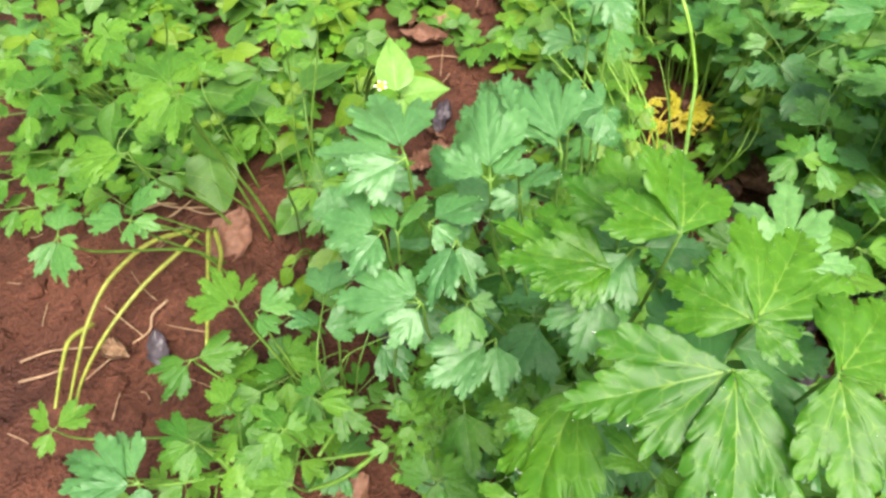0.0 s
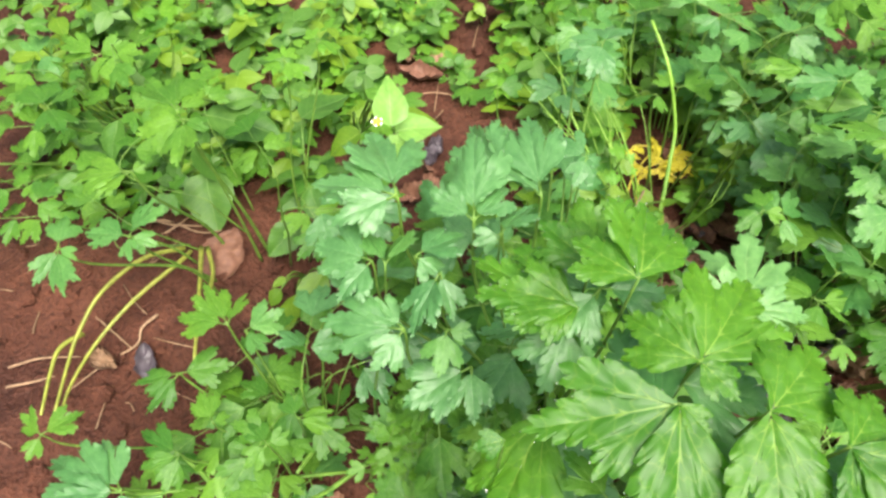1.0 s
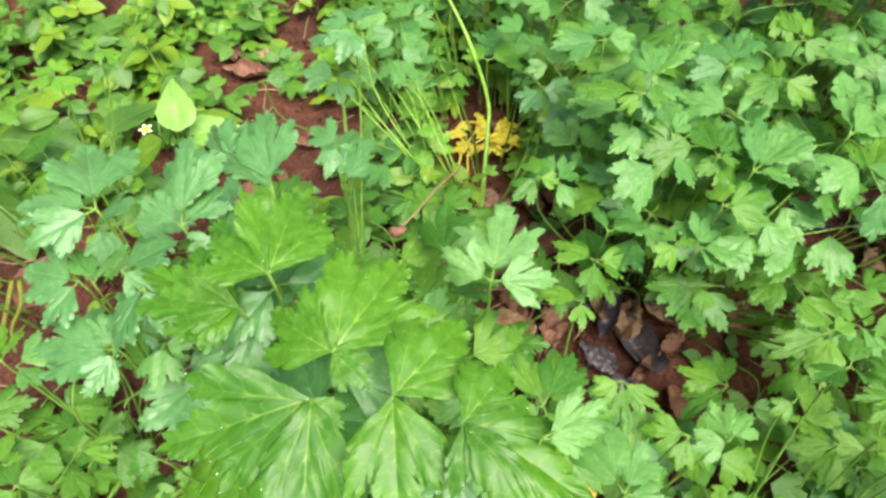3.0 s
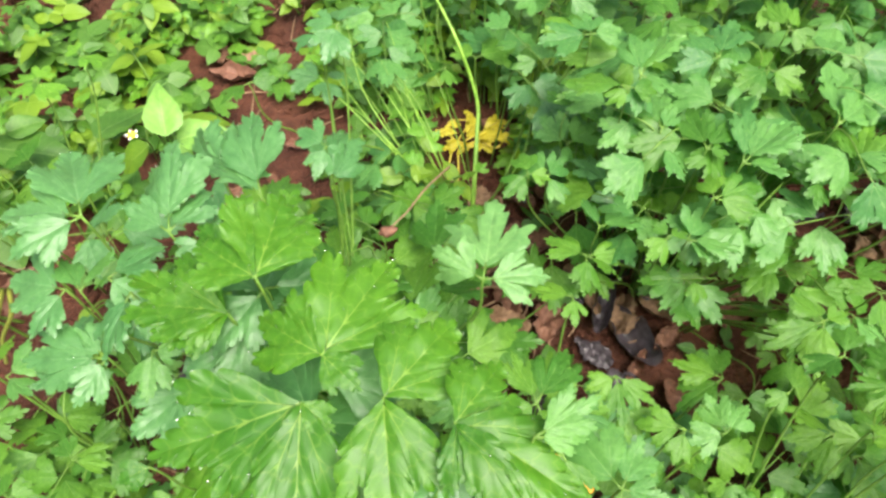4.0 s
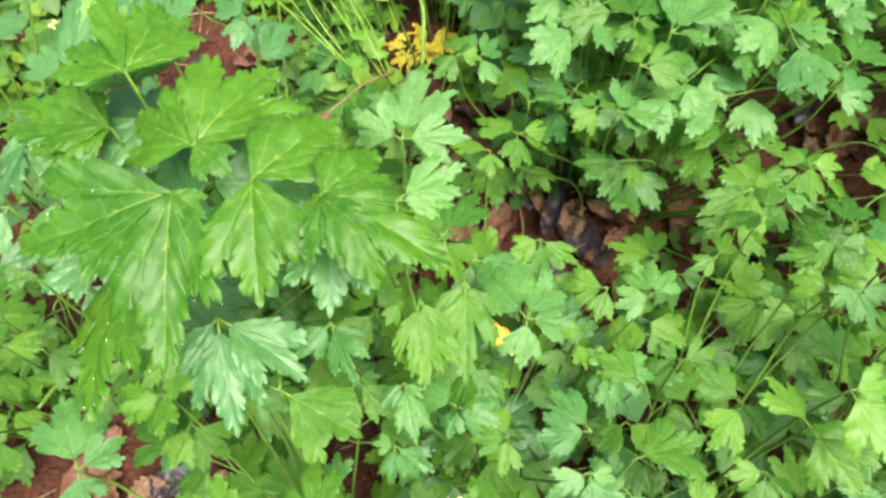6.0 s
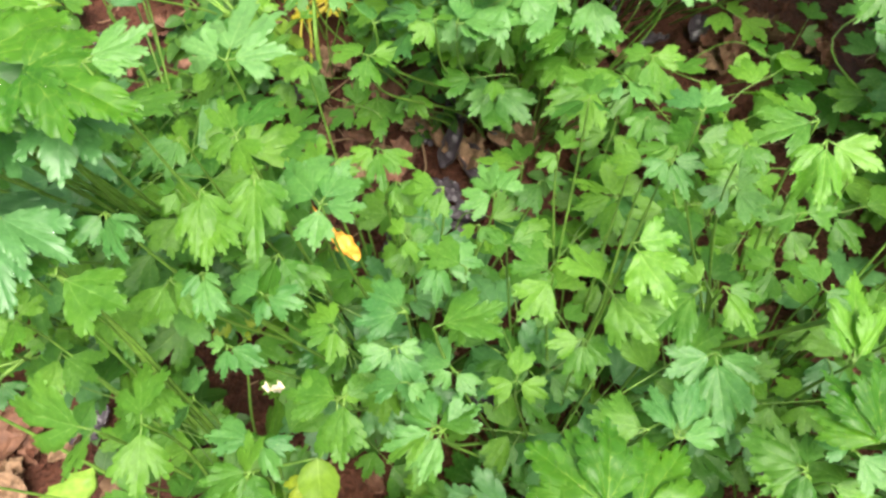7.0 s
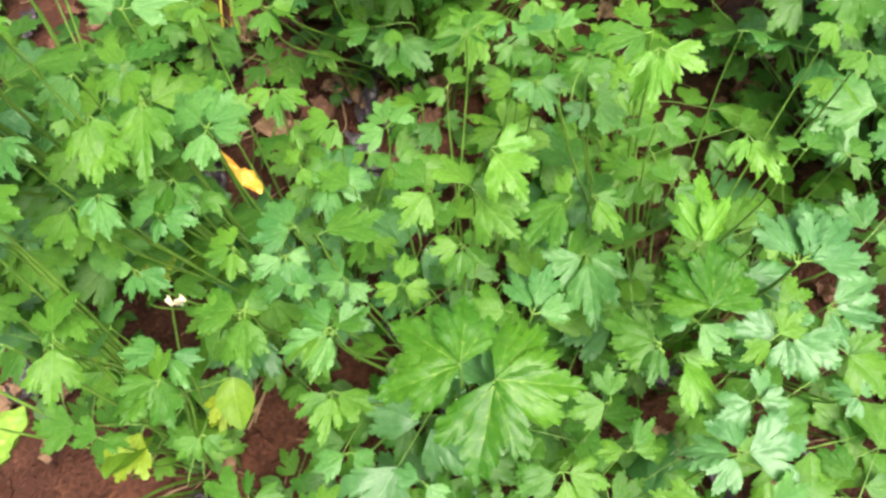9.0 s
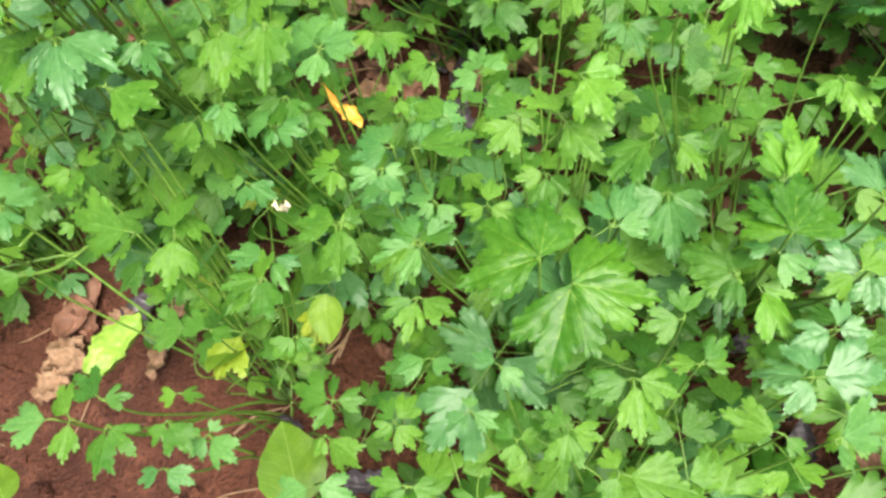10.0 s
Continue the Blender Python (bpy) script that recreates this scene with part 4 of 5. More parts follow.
frond("blue", "green", (0.516, 0.043, 0.245), [(0.496, 0.048, 0.243), (0.535, 0.033, 0.243)])
frond("blue", "green", (0.395, -0.020, 0.216), [(0.404, -0.051, 0.213), (0.414, -0.032, 0.214)])
frond("blue", "green", (0.391, -0.119, 0.225), [(0.368, -0.097, 0.223), (0.367, -0.125, 0.222), (0.376, -0.138, 0.227), (0.400, -0.103, 0.223)])
frond("blue", "broad", (0.410, -0.117, 0.259), [(0.390, -0.096, 0.256), (0.407, -0.082, 0.260), (0.432, -0.084, 0.260), (0.443, -0.108, 0.256)])
frond("blue", "blue", (0.468, -0.107, 0.246), [(0.467, -0.070, 0.246), (0.496, -0.071, 0.241), (0.503, -0.087, 0.245)])
frond("blue", "blue", (0.470, -0.106, 0.247), [(0.516, -0.090, 0.242), (0.513, -0.114, 0.240)])
frond("blue", "blue", (0.484, -0.128, 0.223), [(0.510, -0.144, 0.224), (0.519, -0.121, 0.226), (0.487, -0.153, 0.219)])
frond("blue", "blue", (0.453, -0.135, 0.229), [(0.425, -0.122, 0.227), (0.475, -0.160, 0.223), (0.444, -0.156, 0.227), (0.472, -0.120, 0.225)])
frond("blue", "yellow", (0.477, -0.030, 0.254), [(0.483, -0.063, 0.252), (0.463, -0.046, 0.253)])
frond("blue", "yellow", (0.427, -0.080, 0.240), [(0.427, -0.054, 0.242), (0.455, -0.035, 0.240), (0.457, -0.059, 0.243)])
frond("blue", "green", (0.563, 0.022, 0.257), [(0.543, 0.008, 0.258), (0.570, 0.008, 0.255)])
frond("blue", "green", (0.543, -0.018, 0.283), [(0.523, -0.023, 0.285), (0.543, -0.040, 0.283)])
frond("blue", "green", (0.526, -0.023, 0.274), [(0.507, -0.025, 0.271), (0.532, -0.042, 0.272)])
frond("blue", "green", (0.494, -0.054, 0.264), [(0.485, -0.039, 0.262), (0.511, -0.047, 0.265)])
frond("blue", "green", (0.517, -0.062, 0.259), [(0.510, -0.042, 0.258), (0.536, -0.058, 0.257), (0.525, -0.077, 0.256)])
frond("blue", "yellow", (0.397, -0.127, 0.226), [(0.403, -0.165, 0.227), (0.414, -0.139, 0.226)])
frond("blue", "green", (0.428, -0.017, 0.213), [(0.418, -0.000, 0.211), (0.448, -0.020, 0.212), (0.412, -0.032, 0.209)])
frond("blue", "green", (0.429, -0.042, 0.243), [(0.432, -0.022, 0.243), (0.438, -0.056, 0.243)])
frond("blue", "green", (0.393, 0.050, 0.282), [(0.408, 0.063, 0.283), (0.386, 0.071, 0.280)])
frond("blue", "green", (0.408, 0.022, 0.248), [(0.389, 0.015, 0.246), (0.418, -0.001, 0.248), (0.427, 0.025, 0.246)])
frond("blue", "green", (0.443, 0.003, 0.235), [(0.422, 0.003, 0.235), (0.466, 0.000, 0.232)])
frond("blue", "blue", (0.487, -0.174, 0.202), [(0.474, -0.164, 0.200), (0.497, -0.172, 0.202), (0.475, -0.182, 0.203)])
frond("blue", "blue", (0.419, -0.162, 0.235), [(0.396, -0.165, 0.237), (0.434, -0.170, 0.237), (0.434, -0.151, 0.235)])
frond("blue", "green", (0.392, -0.123, 0.222), [(0.374, -0.094, 0.224), (0.366, -0.117, 0.223), (0.381, -0.135, 0.222)])
frond("blue", "green", (0.407, -0.117, 0.242), [(0.392, -0.109, 0.243), (0.416, -0.138, 0.241)])
frond("blue", "green", (0.424, -0.176, 0.235), [(0.445, -0.171, 0.233), (0.432, -0.160, 0.235)])
frond("blue", "green", (0.445, -0.136, 0.232), [(0.425, -0.142, 0.228), (0.467, -0.128, 0.233)])

# front clump
frond("front", "green", (0.188, -0.142, 0.179), [(0.180, -0.126, 0.178), (0.204, -0.128, 0.176), (0.197, -0.160, 0.179), (0.175, -0.149, 0.180)])
frond("front", "green", (0.196, -0.187, 0.226), [(0.176, -0.180, 0.227), (0.185, -0.194, 0.227), (0.211, -0.193, 0.224)])
frond("front", "green", (0.234, -0.158, 0.228), [(0.220, -0.165, 0.229), (0.245, -0.170, 0.228), (0.236, -0.149, 0.227)])
frond("front", "green", (0.254, -0.176, 0.220), [(0.244, -0.165, 0.220), (0.266, -0.175, 0.218), (0.247, -0.190, 0.220)])
frond("front", "green", (0.279, -0.180, 0.241), [(0.268, -0.169, 0.240), (0.293, -0.189, 0.241), (0.270, -0.200, 0.238)])
frond("front", "green", (0.315, -0.165, 0.245), [(0.334, -0.177, 0.245), (0.310, -0.195, 0.244), (0.291, -0.168, 0.244)])
frond("front", "green", (0.295, -0.206, 0.245), [(0.292, -0.192, 0.242), (0.325, -0.221, 0.248), (0.284, -0.217, 0.243)])
frond("front", "blue", (0.399, -0.183, 0.236), [(0.373, -0.171, 0.232), (0.432, -0.188, 0.240), (0.403, -0.160, 0.235), (0.380, -0.196, 0.237)])
frond("front", "green", (0.377, -0.204, 0.230), [(0.354, -0.186, 0.226), (0.383, -0.216, 0.229)])
frond("front", "green", (0.396, -0.212, 0.234), [(0.427, -0.207, 0.231), (0.400, -0.228, 0.234)])
frond("front", "green", (0.253, -0.154, 0.280), [(0.242, -0.145, 0.280), (0.260, -0.166, 0.279)])
frond("front", "green", (0.348, -0.166, 0.245), [(0.333, -0.162, 0.243), (0.367, -0.156, 0.244), (0.364, -0.170, 0.244)])
frond("front", "green", (0.349, -0.142, 0.245), [(0.327, -0.143, 0.246), (0.355, -0.125, 0.247)])

# side clump
frond("side", "green", (0.139, -0.042, 0.227), [(0.113, -0.033, 0.228), (0.145, -0.064, 0.224), (0.156, -0.051, 0.226)])
frond("side", "green", (0.136, -0.057, 0.232), [(0.109, -0.057, 0.234), (0.111, -0.073, 0.231), (0.138, -0.072, 0.233)])
frond("side", "green", (0.077, -0.029, 0.266), [(0.036, -0.010, 0.269), (0.063, -0.048, 0.268)])
frond("side", "green", (0.094, -0.028, 0.255), [(0.092, 0.005, 0.251), (0.089, -0.062, 0.254)])
frond("side", "green", (0.099, -0.004, 0.199), [(0.081, -0.017, 0.196), (0.099, 0.017, 0.198)])
frond("side", "green", (0.018, -0.114, 0.240), [(-0.012, -0.110, 0.240)])
frond("side", "green", (0.045, -0.110, 0.241), [(0.028, -0.091, 0.240), (0.061, -0.111, 0.241)])
frond("side", "green", (0.027, -0.116, 0.239), [(0.016, -0.094, 0.237), (0.023, -0.138, 0.239)])
frond("side", "green", (0.042, -0.120, 0.229), [(0.029, -0.145, 0.224), (0.057, -0.139, 0.231)])
frond("side", "green", (0.069, -0.121, 0.216), [(0.058, -0.133, 0.214), (0.081, -0.142, 0.218)])
frond("side", "green", (0.086, -0.130, 0.202), [(0.073, -0.140, 0.201), (0.099, -0.150, 0.204), (0.093, -0.123, 0.202)])
frond("side", "green", (0.068, -0.148, 0.220), [(0.054, -0.152, 0.222), (0.082, -0.160, 0.217)])
frond("side", "green", (0.077, -0.108, 0.218), [(0.063, -0.108, 0.216), (0.090, -0.111, 0.216)])
frond("side", "green", (0.154, -0.121, 0.179), [(0.127, -0.105, 0.175), (0.140, -0.135, 0.180), (0.173, -0.125, 0.180), (0.155, -0.104, 0.180)])
frond("side", "green", (0.144, -0.137, 0.169), [(0.159, -0.161, 0.167), (0.135, -0.148, 0.167)])
frond("side", "green", (0.143, -0.172, 0.206), [(0.119, -0.176, 0.202), (0.164, -0.183, 0.204)])
frond("side", "green", (0.133, -0.060, 0.231), [(0.107, -0.067, 0.231), (0.137, -0.083, 0.232), (0.135, -0.037, 0.231)])
frond("side", "green", (0.010, -0.033, 0.261), [(-0.010, -0.039, 0.261), (0.016, -0.034, 0.260)])
frond("side", "green", (-0.008, 0.014, 0.261), [(-0.018, 0.050, 0.263), (0.011, 0.027, 0.259), (-0.002, -0.008, 0.262)])
frond("side", "yellow", (0.021, 0.052, 0.236), [(-0.003, 0.046, 0.235), (0.036, 0.062, 0.236), (0.019, 0.029, 0.238)])
frond("side", "green", (0.063, 0.043, 0.339), [(0.047, 0.063, 0.340), (0.081, 0.027, 0.337), (0.059, 0.014, 0.338)])
frond("side", "green", (0.097, 0.014, 0.332), [(0.074, 0.026, 0.331), (0.124, -0.007, 0.334), (0.098, 0.039, 0.331)])
frond("side", "green", (0.075, 0.032, 0.279), [(0.056, 0.041, 0.275), (0.088, 0.022, 0.276)])
frond("side", "green", (0.141, -0.082, 0.198), [(0.125, -0.092, 0.196), (0.149, -0.094, 0.196)])
frond("side", "green", (0.095, -0.073, 0.216), [(0.077, -0.061, 0.215), (0.108, -0.080, 0.215)])
frond("side", "blue", (0.079, 0.040, 0.347), [(0.065, 0.021, 0.346), (0.082, -0.001, 0.342), (0.109, 0.014, 0.346)])
frond("side", "green", (0.018, 0.048, 0.186), [(0.006, 0.025, 0.187), (0.040, 0.025, 0.189), (0.021, 0.058, 0.185)])
frond("side", "green", (0.089, -0.001, 0.237), [(0.077, -0.021, 0.234), (0.102, -0.025, 0.240), (0.087, 0.002, 0.237)])

# yellowing leaves low in the side clump
frond("side", "fading", (0.111, 0.062, 0.150), [(0.128, 0.048, 0.148), (0.096, 0.050, 0.148)])
frond("side", "fading", (0.052, 0.024, 0.120), [(0.036, 0.012, 0.116), (0.058, 0.006, 0.116)])
frond("side", "fading", (0.142, -0.046, 0.145), [(0.134, -0.072, 0.140), (0.152, -0.066, 0.142)])
frond("side", "fading", (0.078, -0.050, 0.150), [(0.068, -0.076, 0.145)])
frond("side", "fading", (0.102, -0.060, 0.175), [(0.078, -0.086, 0.170)])
frond("side", "fading", (0.150, -0.050, 0.160), [(0.133, -0.066, 0.158)])


def nearest_plant(x, y):
    return min(PLANTS, key=lambda q: (PLANTS[q][0] - x) ** 2 + (PLANTS[q][1] - y) ** 2)


def pinnate(name, kind, at, heading, size, pairs, over=False):
    """A feathered leaf: a terminal leaflet and side leaflets in pairs along the stalk."""
    plant = plants[name]
    foot = Vector(plant.location)
    end = Vector(at) - foot
    way = Vector((math.cos(heading), math.sin(heading), 0))
    cross = Vector((-way.y, way.x, 0))
    back = end - way * size * (0.95 * pairs + 0.5) - Vector((0, 0, 0.35 * size * pairs))
    for share in (0.4, 0.6, 0.8, 0.2, 0.0):
        start = Vector((back.x, back.y, 0)) * share
        start.z = ground_z(start.x + foot.x, start.y + foot.y) - foot.z - 0.004
        half_way = (start + back) / 2 + foot
        if over or not (open_spot(start.x + foot.x, start.y + foot.y, 0.01) or open_spot(half_way.x, half_way.y, half_way.z)):
            break
    else:
        return
    thick = 0.0003 + 0.009 * size
    vs, fs = tube([start, start.lerp(back, 0.6), back, end], [thick * 1.8, thick * 1.5, thick, thick * 0.6])
    stalk = part("stalk", mesh_of("stalk", vs, fs, STALK), plant)
    part("leaflet", rng.choice(LEAFLETS[kind]), stalk, blade_pose(end, end + way * size * 1.1 + Vector((0, 0, rng.uniform(-0.2, 0.15) * size)), rng.uniform(0.9, 1.05)))
    for p in range(pairs):
        at = end.lerp(back, (p + 0.75) / (pairs + 0.5))
        for flip in (-1, 1):
            a = cross * flip + way * rng.uniform(0.25, 0.6)
            a.normalize()
            tip = at + a * size * rng.uniform(0.85, 1.15) + Vector((0, 0, rng.uniform(-0.25, 0.2) * size))
            part("leaflet", rng.choice(LEAFLETS[kind]), stalk, blade_pose(at + a * 0.1 * size, tip, rng.uniform(0.8, 0.98)))


def undergrowth(x0, x1, y0, y1, gap, low, high, size, kind="green", keep=None, over=False):
    """Lower leaves of the clumps over a stretch of the bed, in the shade of the upper ones; about a fifth carry that
    shade in their colour.
    """
    nx, ny = int((x1 - x0) / gap), int((y1 - y0) / gap)
    for i in range(nx):
        for j in range(ny):
            x = x0 + (i + rng.uniform(0, 1)) * gap
            y = y0 + (j + rng.uniform(0, 1)) * gap
            z = rng.uniform(low, high)
            name = nearest_plant(x, y)
            px, py = PLANTS[name]
            an = math.atan2(y - py, x - px) + rng.gauss(0, 0.9)
            if keep and not keep(x, y):
                continue
            if not over and any(open_spot(x + q * size * math.cos(an), y + q * size * math.sin(an), z) for q in (-1.3, -0.3, 0.8)):
                continue
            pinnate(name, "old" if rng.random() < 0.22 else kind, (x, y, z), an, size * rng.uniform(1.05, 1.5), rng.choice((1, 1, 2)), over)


undergrowth(-0.04, 0.66, -0.32, 0.28, 0.049, 0.05, 0.13, 0.022, keep=lambda x, y: x > 0.10 or y > 0.06)
undergrowth(0.04, 0.60, -0.26, 0.16, 0.054, 0.12, 0.18, 0.022)
undergrowth(0.24, 0.60, 0.16, 0.36, 0.042, 0.13, 0.19, 0.022)
undergrowth(0.12, 0.60, -0.24, 0.24, 0.070, 0.09, 0.15, 0.030, "blue")
undergrowth(0.02, 0.17, 0.02, 0.20, 0.05, 0.17, 0.22, 0.028, "pale")
undergrowth(0.46, 0.64, 0.02, 0.20, 0.05, 0.09, 0.16, 0.026)
undergrowth(0.36, 0.85, 0.30, 0.64, 0.043, 0.12, 0.22, 0.025)
undergrowth(0.62, 0.92, -0.2, 0.30, 0.045, 0.10, 0.22, 0.025, "pale")
undergrowth(0.58, 0.92, -0.08, 0.22, 0.045, 0.17, 0.24, 0.027, "pale")
undergrowth(0.72, 0.96, -0.1, 0.36, 0.045, 0.16, 0.24, 0.026, "pale", over=True)
undergrowth(-0.03, 0.12, 0.02, 0.27, 0.04, 0.10, 0.18, 0.024, over=True)
undergrowth(0.28, 0.50, 0.40, 0.52, 0.04, 0.12, 0.19, 0.024, "pale")
undergrowth(0.10, 0.40, 0.32, 0.66, 0.037, 0.06, 0.165, 0.023, "pale")
undergrowth(0.45, 0.82, 0.22, 0.62, 0.041, 0.20, 0.26, 0.024, "pale")
undergrowth(0.25, 0.46, 0.19, 0.37, 0.036, 0.20, 0.265, 0.025, "pale")
undergrowth(-0.04, 0.16, 0.06, 0.26, 0.045, 0.08, 0.22, 0.024, "blue")
undergrowth(0.0, 0.20, 0.05, 0.27, 0.045, 0.16, 0.215, 0.025)
undergrowth(-0.12, 0.24, 0.10, 0.36, 0.042, 0.06, 0.15, 0.023)
undergrowth(-0.10, 0.06, 0.16, 0.30, 0.045, 0.14, 0.24, 0.027, "blue", over=True)
undergrowth(-0.28, -0.04, 0.0, 0.18, 0.04, 0.04, 0.13, 0.022)
undergrowth(-0.27, -0.07, 0.06, 0.27, 0.036, 0.06, 0.12, 0.023)
undergrowth(-0.56, -0.20, 0.30, 0.52, 0.045, 0.05, 0.14, 0.023)


# a low plant with crowded curly leaves
PLANTS["curly"] = (-0.04, 0.14)
plants["curly"] = new("celery_plant")
plants["curly"].location = (-0.04, 0.14, ground_z(-0.04, 0.14) - 0.004)
tagged(plants["curly"], "low celery plant with crowded curly bright green leaves", "celery", "celery plants in the bed")
for _ in range(34):
    an, away = rng.uniform(0, 6.3), 0.034 * math.sqrt(rng.random())
    spot = (-0.036 + away * math.cos(an), 0.122 + 1.2 * away * math.sin(an), 0.145 - 2.0 * away * rng.uniform(0.4, 1.2))
    pinnate("curly", "yellow", spot, an + rng.gauss(0, 0.6), rng.uniform(0.010, 0.015), 1, True)


# ---- weeds between the celery ----
def weed(foot, leaves, kind="weed", label="", stem=None):
    """A weed with soft oval leaves; leaves are pairs of base and tip."""
    x, y = foot
    z = ground_z(x, y)
    plant = new("weed_plant")
    plant.location = (x, y, z - 0.003)
    tagged(plant, label or "low weed with soft oval pale green leaves", "weed", "weeds between the celery")
    base = Vector(plant.location)
    for a, b in leaves:
        a, b = Vector(a) - base, Vector(b) - base
        mid = a * 0.5 + Vector((0, 0, 0.2 * a.length))
        vs, fs = tube([Vector((0, 0, 0)), mid, a], [0.0014, 0.0011, 0.0007], 5, 4)
        st = part("stem", mesh_of("stem", vs, fs, STALK), plant)
        part("leaf", rng.choice(OVALS[kind]), st, blade_pose(a, b, rng.uniform(0.9, 1.1)))
    return plant


def sprig(x, y, tall, size, kind):
    """A young weed: an upright stem with pairs of opposite leaves."""
    z = ground_z(x, y)
    plant = new("weed_plant")
    plant.location = (x, y, z - 0.003)
    tagged(plant, "young weed with opposite bright yellow-green leaves" if kind == "lime" else "young weed with opposite soft green leaves", "weed", "weeds between the celery")
    lx, ly = rng.gauss(0, 0.25) * tall, rng.gauss(0, 0.25) * tall
    top = Vector((lx, ly, tall))
    vs, fs = tube([Vector((0, 0, 0)), top * 0.5 + Vector((0, 0, 0.1 * tall)), top], [0.0014, 0.0012, 0.0008], 5, 3)
    st = part("stem", mesh_of("stem", vs, fs, STALK), plant)
    turn = rng.uniform(0, 3)
    for level in (0.45, 0.75, 1.0):
        turn += math.pi / 2 + rng.gauss(0, 0.2)
        at = top * level
        for flip in (0, math.pi):
            ln = size * (1.1 if level < 0.6 else 1.0 if level < 0.9 else 0.65) * rng.uniform(0.8, 1.2)
            a = turn + flip
            tip = at + Vector((math.cos(a) * ln, math.sin(a) * ln, ln * rng.uniform(-0.25, 0.35)))
            toothed = rng.random() < 0.4
            part("leaf", rng.choice(LEAFLETS["yellow" if kind == "lime" else "green"] if toothed else OVALS[kind]), st, blade_pose(at, tip, rng.uniform(0.85, 1.05)))


def flower(at, foot, label):
    """A tiny daisy-like weed flower on a thin stalk."""
    plant = new("weed_flower")
    at, foot = Vector(at), Vector((*foot, ground_z(*foot)))
    plant.location = foot
    tagged(plant, label, "flower", "weed flowers")
    top = at - foot
    vs, fs = tube([Vector((0, 0, 0)), top * 0.55 + Vector((0.006, 0, 0.01)), top], [0.0008, 0.0007, 0.0006], 5, 5)
    part("stem", mesh_of("stem", vs, fs, STALK), plant)
    vs, fs = [], []
    for i in range(5):
        el = i / 4 * math.pi / 2
        for k in range(10):
            an = k * math.pi / 5
            vs.append((0.0033 * math.cos(el) * math.cos(an) if i < 4 else 0, 0.0033 * math.cos(el) * math.sin(an) if i < 4 else 0, 0.0022 * math.sin(el)))
    fs = [(i * 10 + k, i * 10 + (k + 1) % 10, (i + 1) * 10 + (k + 1) % 10, (i + 1) * 10 + k) for i in range(4) for k in range(10)]
    part("disc", mesh_of("disc", vs, fs, FLORET), plant, Matrix.Translation(top))
    me = mesh_of("petal", [(-0.0006, 0, 0), (0.0006, 0, 0), (-0.0011, 0.0013, 0.0003), (0.0011, 0.0013, 0.0003), (-0.0009, 0.0021, 0), (0, 0.0017, 0.0001), (0.0009, 0.0021, 0)], [(0, 1, 3, 2), (2, 3, 5), (2, 5, 4), (3, 6, 5)], WHITE)
    for k in range(5):
        an = k * 2 * math.pi / 5 + 0.4
        part("petal", me, plant, Matrix.Translation(top) @ Matrix.Rotation(an, 4, "Z") @ Matrix.Translation((0, 0.0028, 0.0004)))


W = "low weed with broad oval pale green leaves beside celery"
weed((-0.309, 0.426), [((-0.264, 0.453, 0.085), (-0.198, 0.449, 0.080)), ((-0.264, 0.410, 0.050), (-0.249, 0.351, 0.030)), ((-0.268, 0.416, 0.080), (-0.244, 0.385, 0.060)), ((-0.408, 0.466, 0.070), (-0.377, 0.425, 0.050))], "weed", W)
weed((-0.160, 0.403), [((-0.163, 0.411, 0.050), (-0.219, 0.402, 0.040)), ((-0.159, 0.350, 0.050), (-0.185, 0.316, 0.040)), ((-0.168, 0.464, 0.070), (-0.126, 0.513, 0.070)), ((-0.155, 0.398, 0.040), (-0.142, 0.363, 0.030))], "weed", W)
weed((-0.127, 0.512), [((-0.095, 0.408, 0.120), (-0.131, 0.398, 0.100)), ((-0.066, 0.417, 0.130), (-0.022, 0.432, 0.120))], "lime", "weed with pointed yellow-green leaves behind the celery")
weed((-0.155, 0.316), [((-0.126, 0.295, 0.050), (-0.150, 0.253, 0.040)), ((-0.162, 0.288, 0.050), (-0.174, 0.279, 0.050)), ((-0.165, 0.276, 0.050), (-0.177, 0.263, 0.040)), ((-0.152, 0.275, 0.040), (-0.160, 0.240, 0.040))], "lime", "small yellow-green weed beside bare soil")
weed((-0.330, 0.514), [((-0.255, 0.453, 0.080), (-0.186, 0.446, 0.080)), ((-0.354, 0.449, 0.080), (-0.358, 0.407, 0.070)), ((-0.245, 0.467, 0.090), (-0.212, 0.482, 0.090))], "weed", W)
weed((0.085, -0.140), [((0.111, -0.166, 0.120), (0.104, -0.109, 0.130))], "lime", "weed with one broad lime-green leaf beside bare soil")
weed((-0.118, -0.150), [((-0.093, -0.119, 0.120), (-0.109, -0.084, 0.120))], "lime", "weed with a lime-green oval leaf at the edge of the soil")
weed((0.030, -0.029), [((0.078, -0.084, 0.180), (0.101, -0.061, 0.170)), ((0.156, -0.046, 0.170), (0.150, -0.077, 0.160))], "lime", "weed with limp yellow-green leaves under the celery")
weed((-0.120, 0.512), [((-0.060, 0.373, 0.170), (-0.064, 0.419, 0.190)), ((-0.059, 0.385, 0.150), (-0.017, 0.397, 0.150)), ((-0.056, 0.382, 0.150), (-0.060, 0.362, 0.130))], "spathe", "weed with pale lime pointed leaves behind the celery")
flower((-0.252, 0.470, 0.100), (-0.308, 0.512), "tiny yellow and white weed flower on a thin stalk")
flower((-0.064, 0.334, 0.221), (-0.138, 0.490), "tiny white-petalled weed flower with a yellow disc")

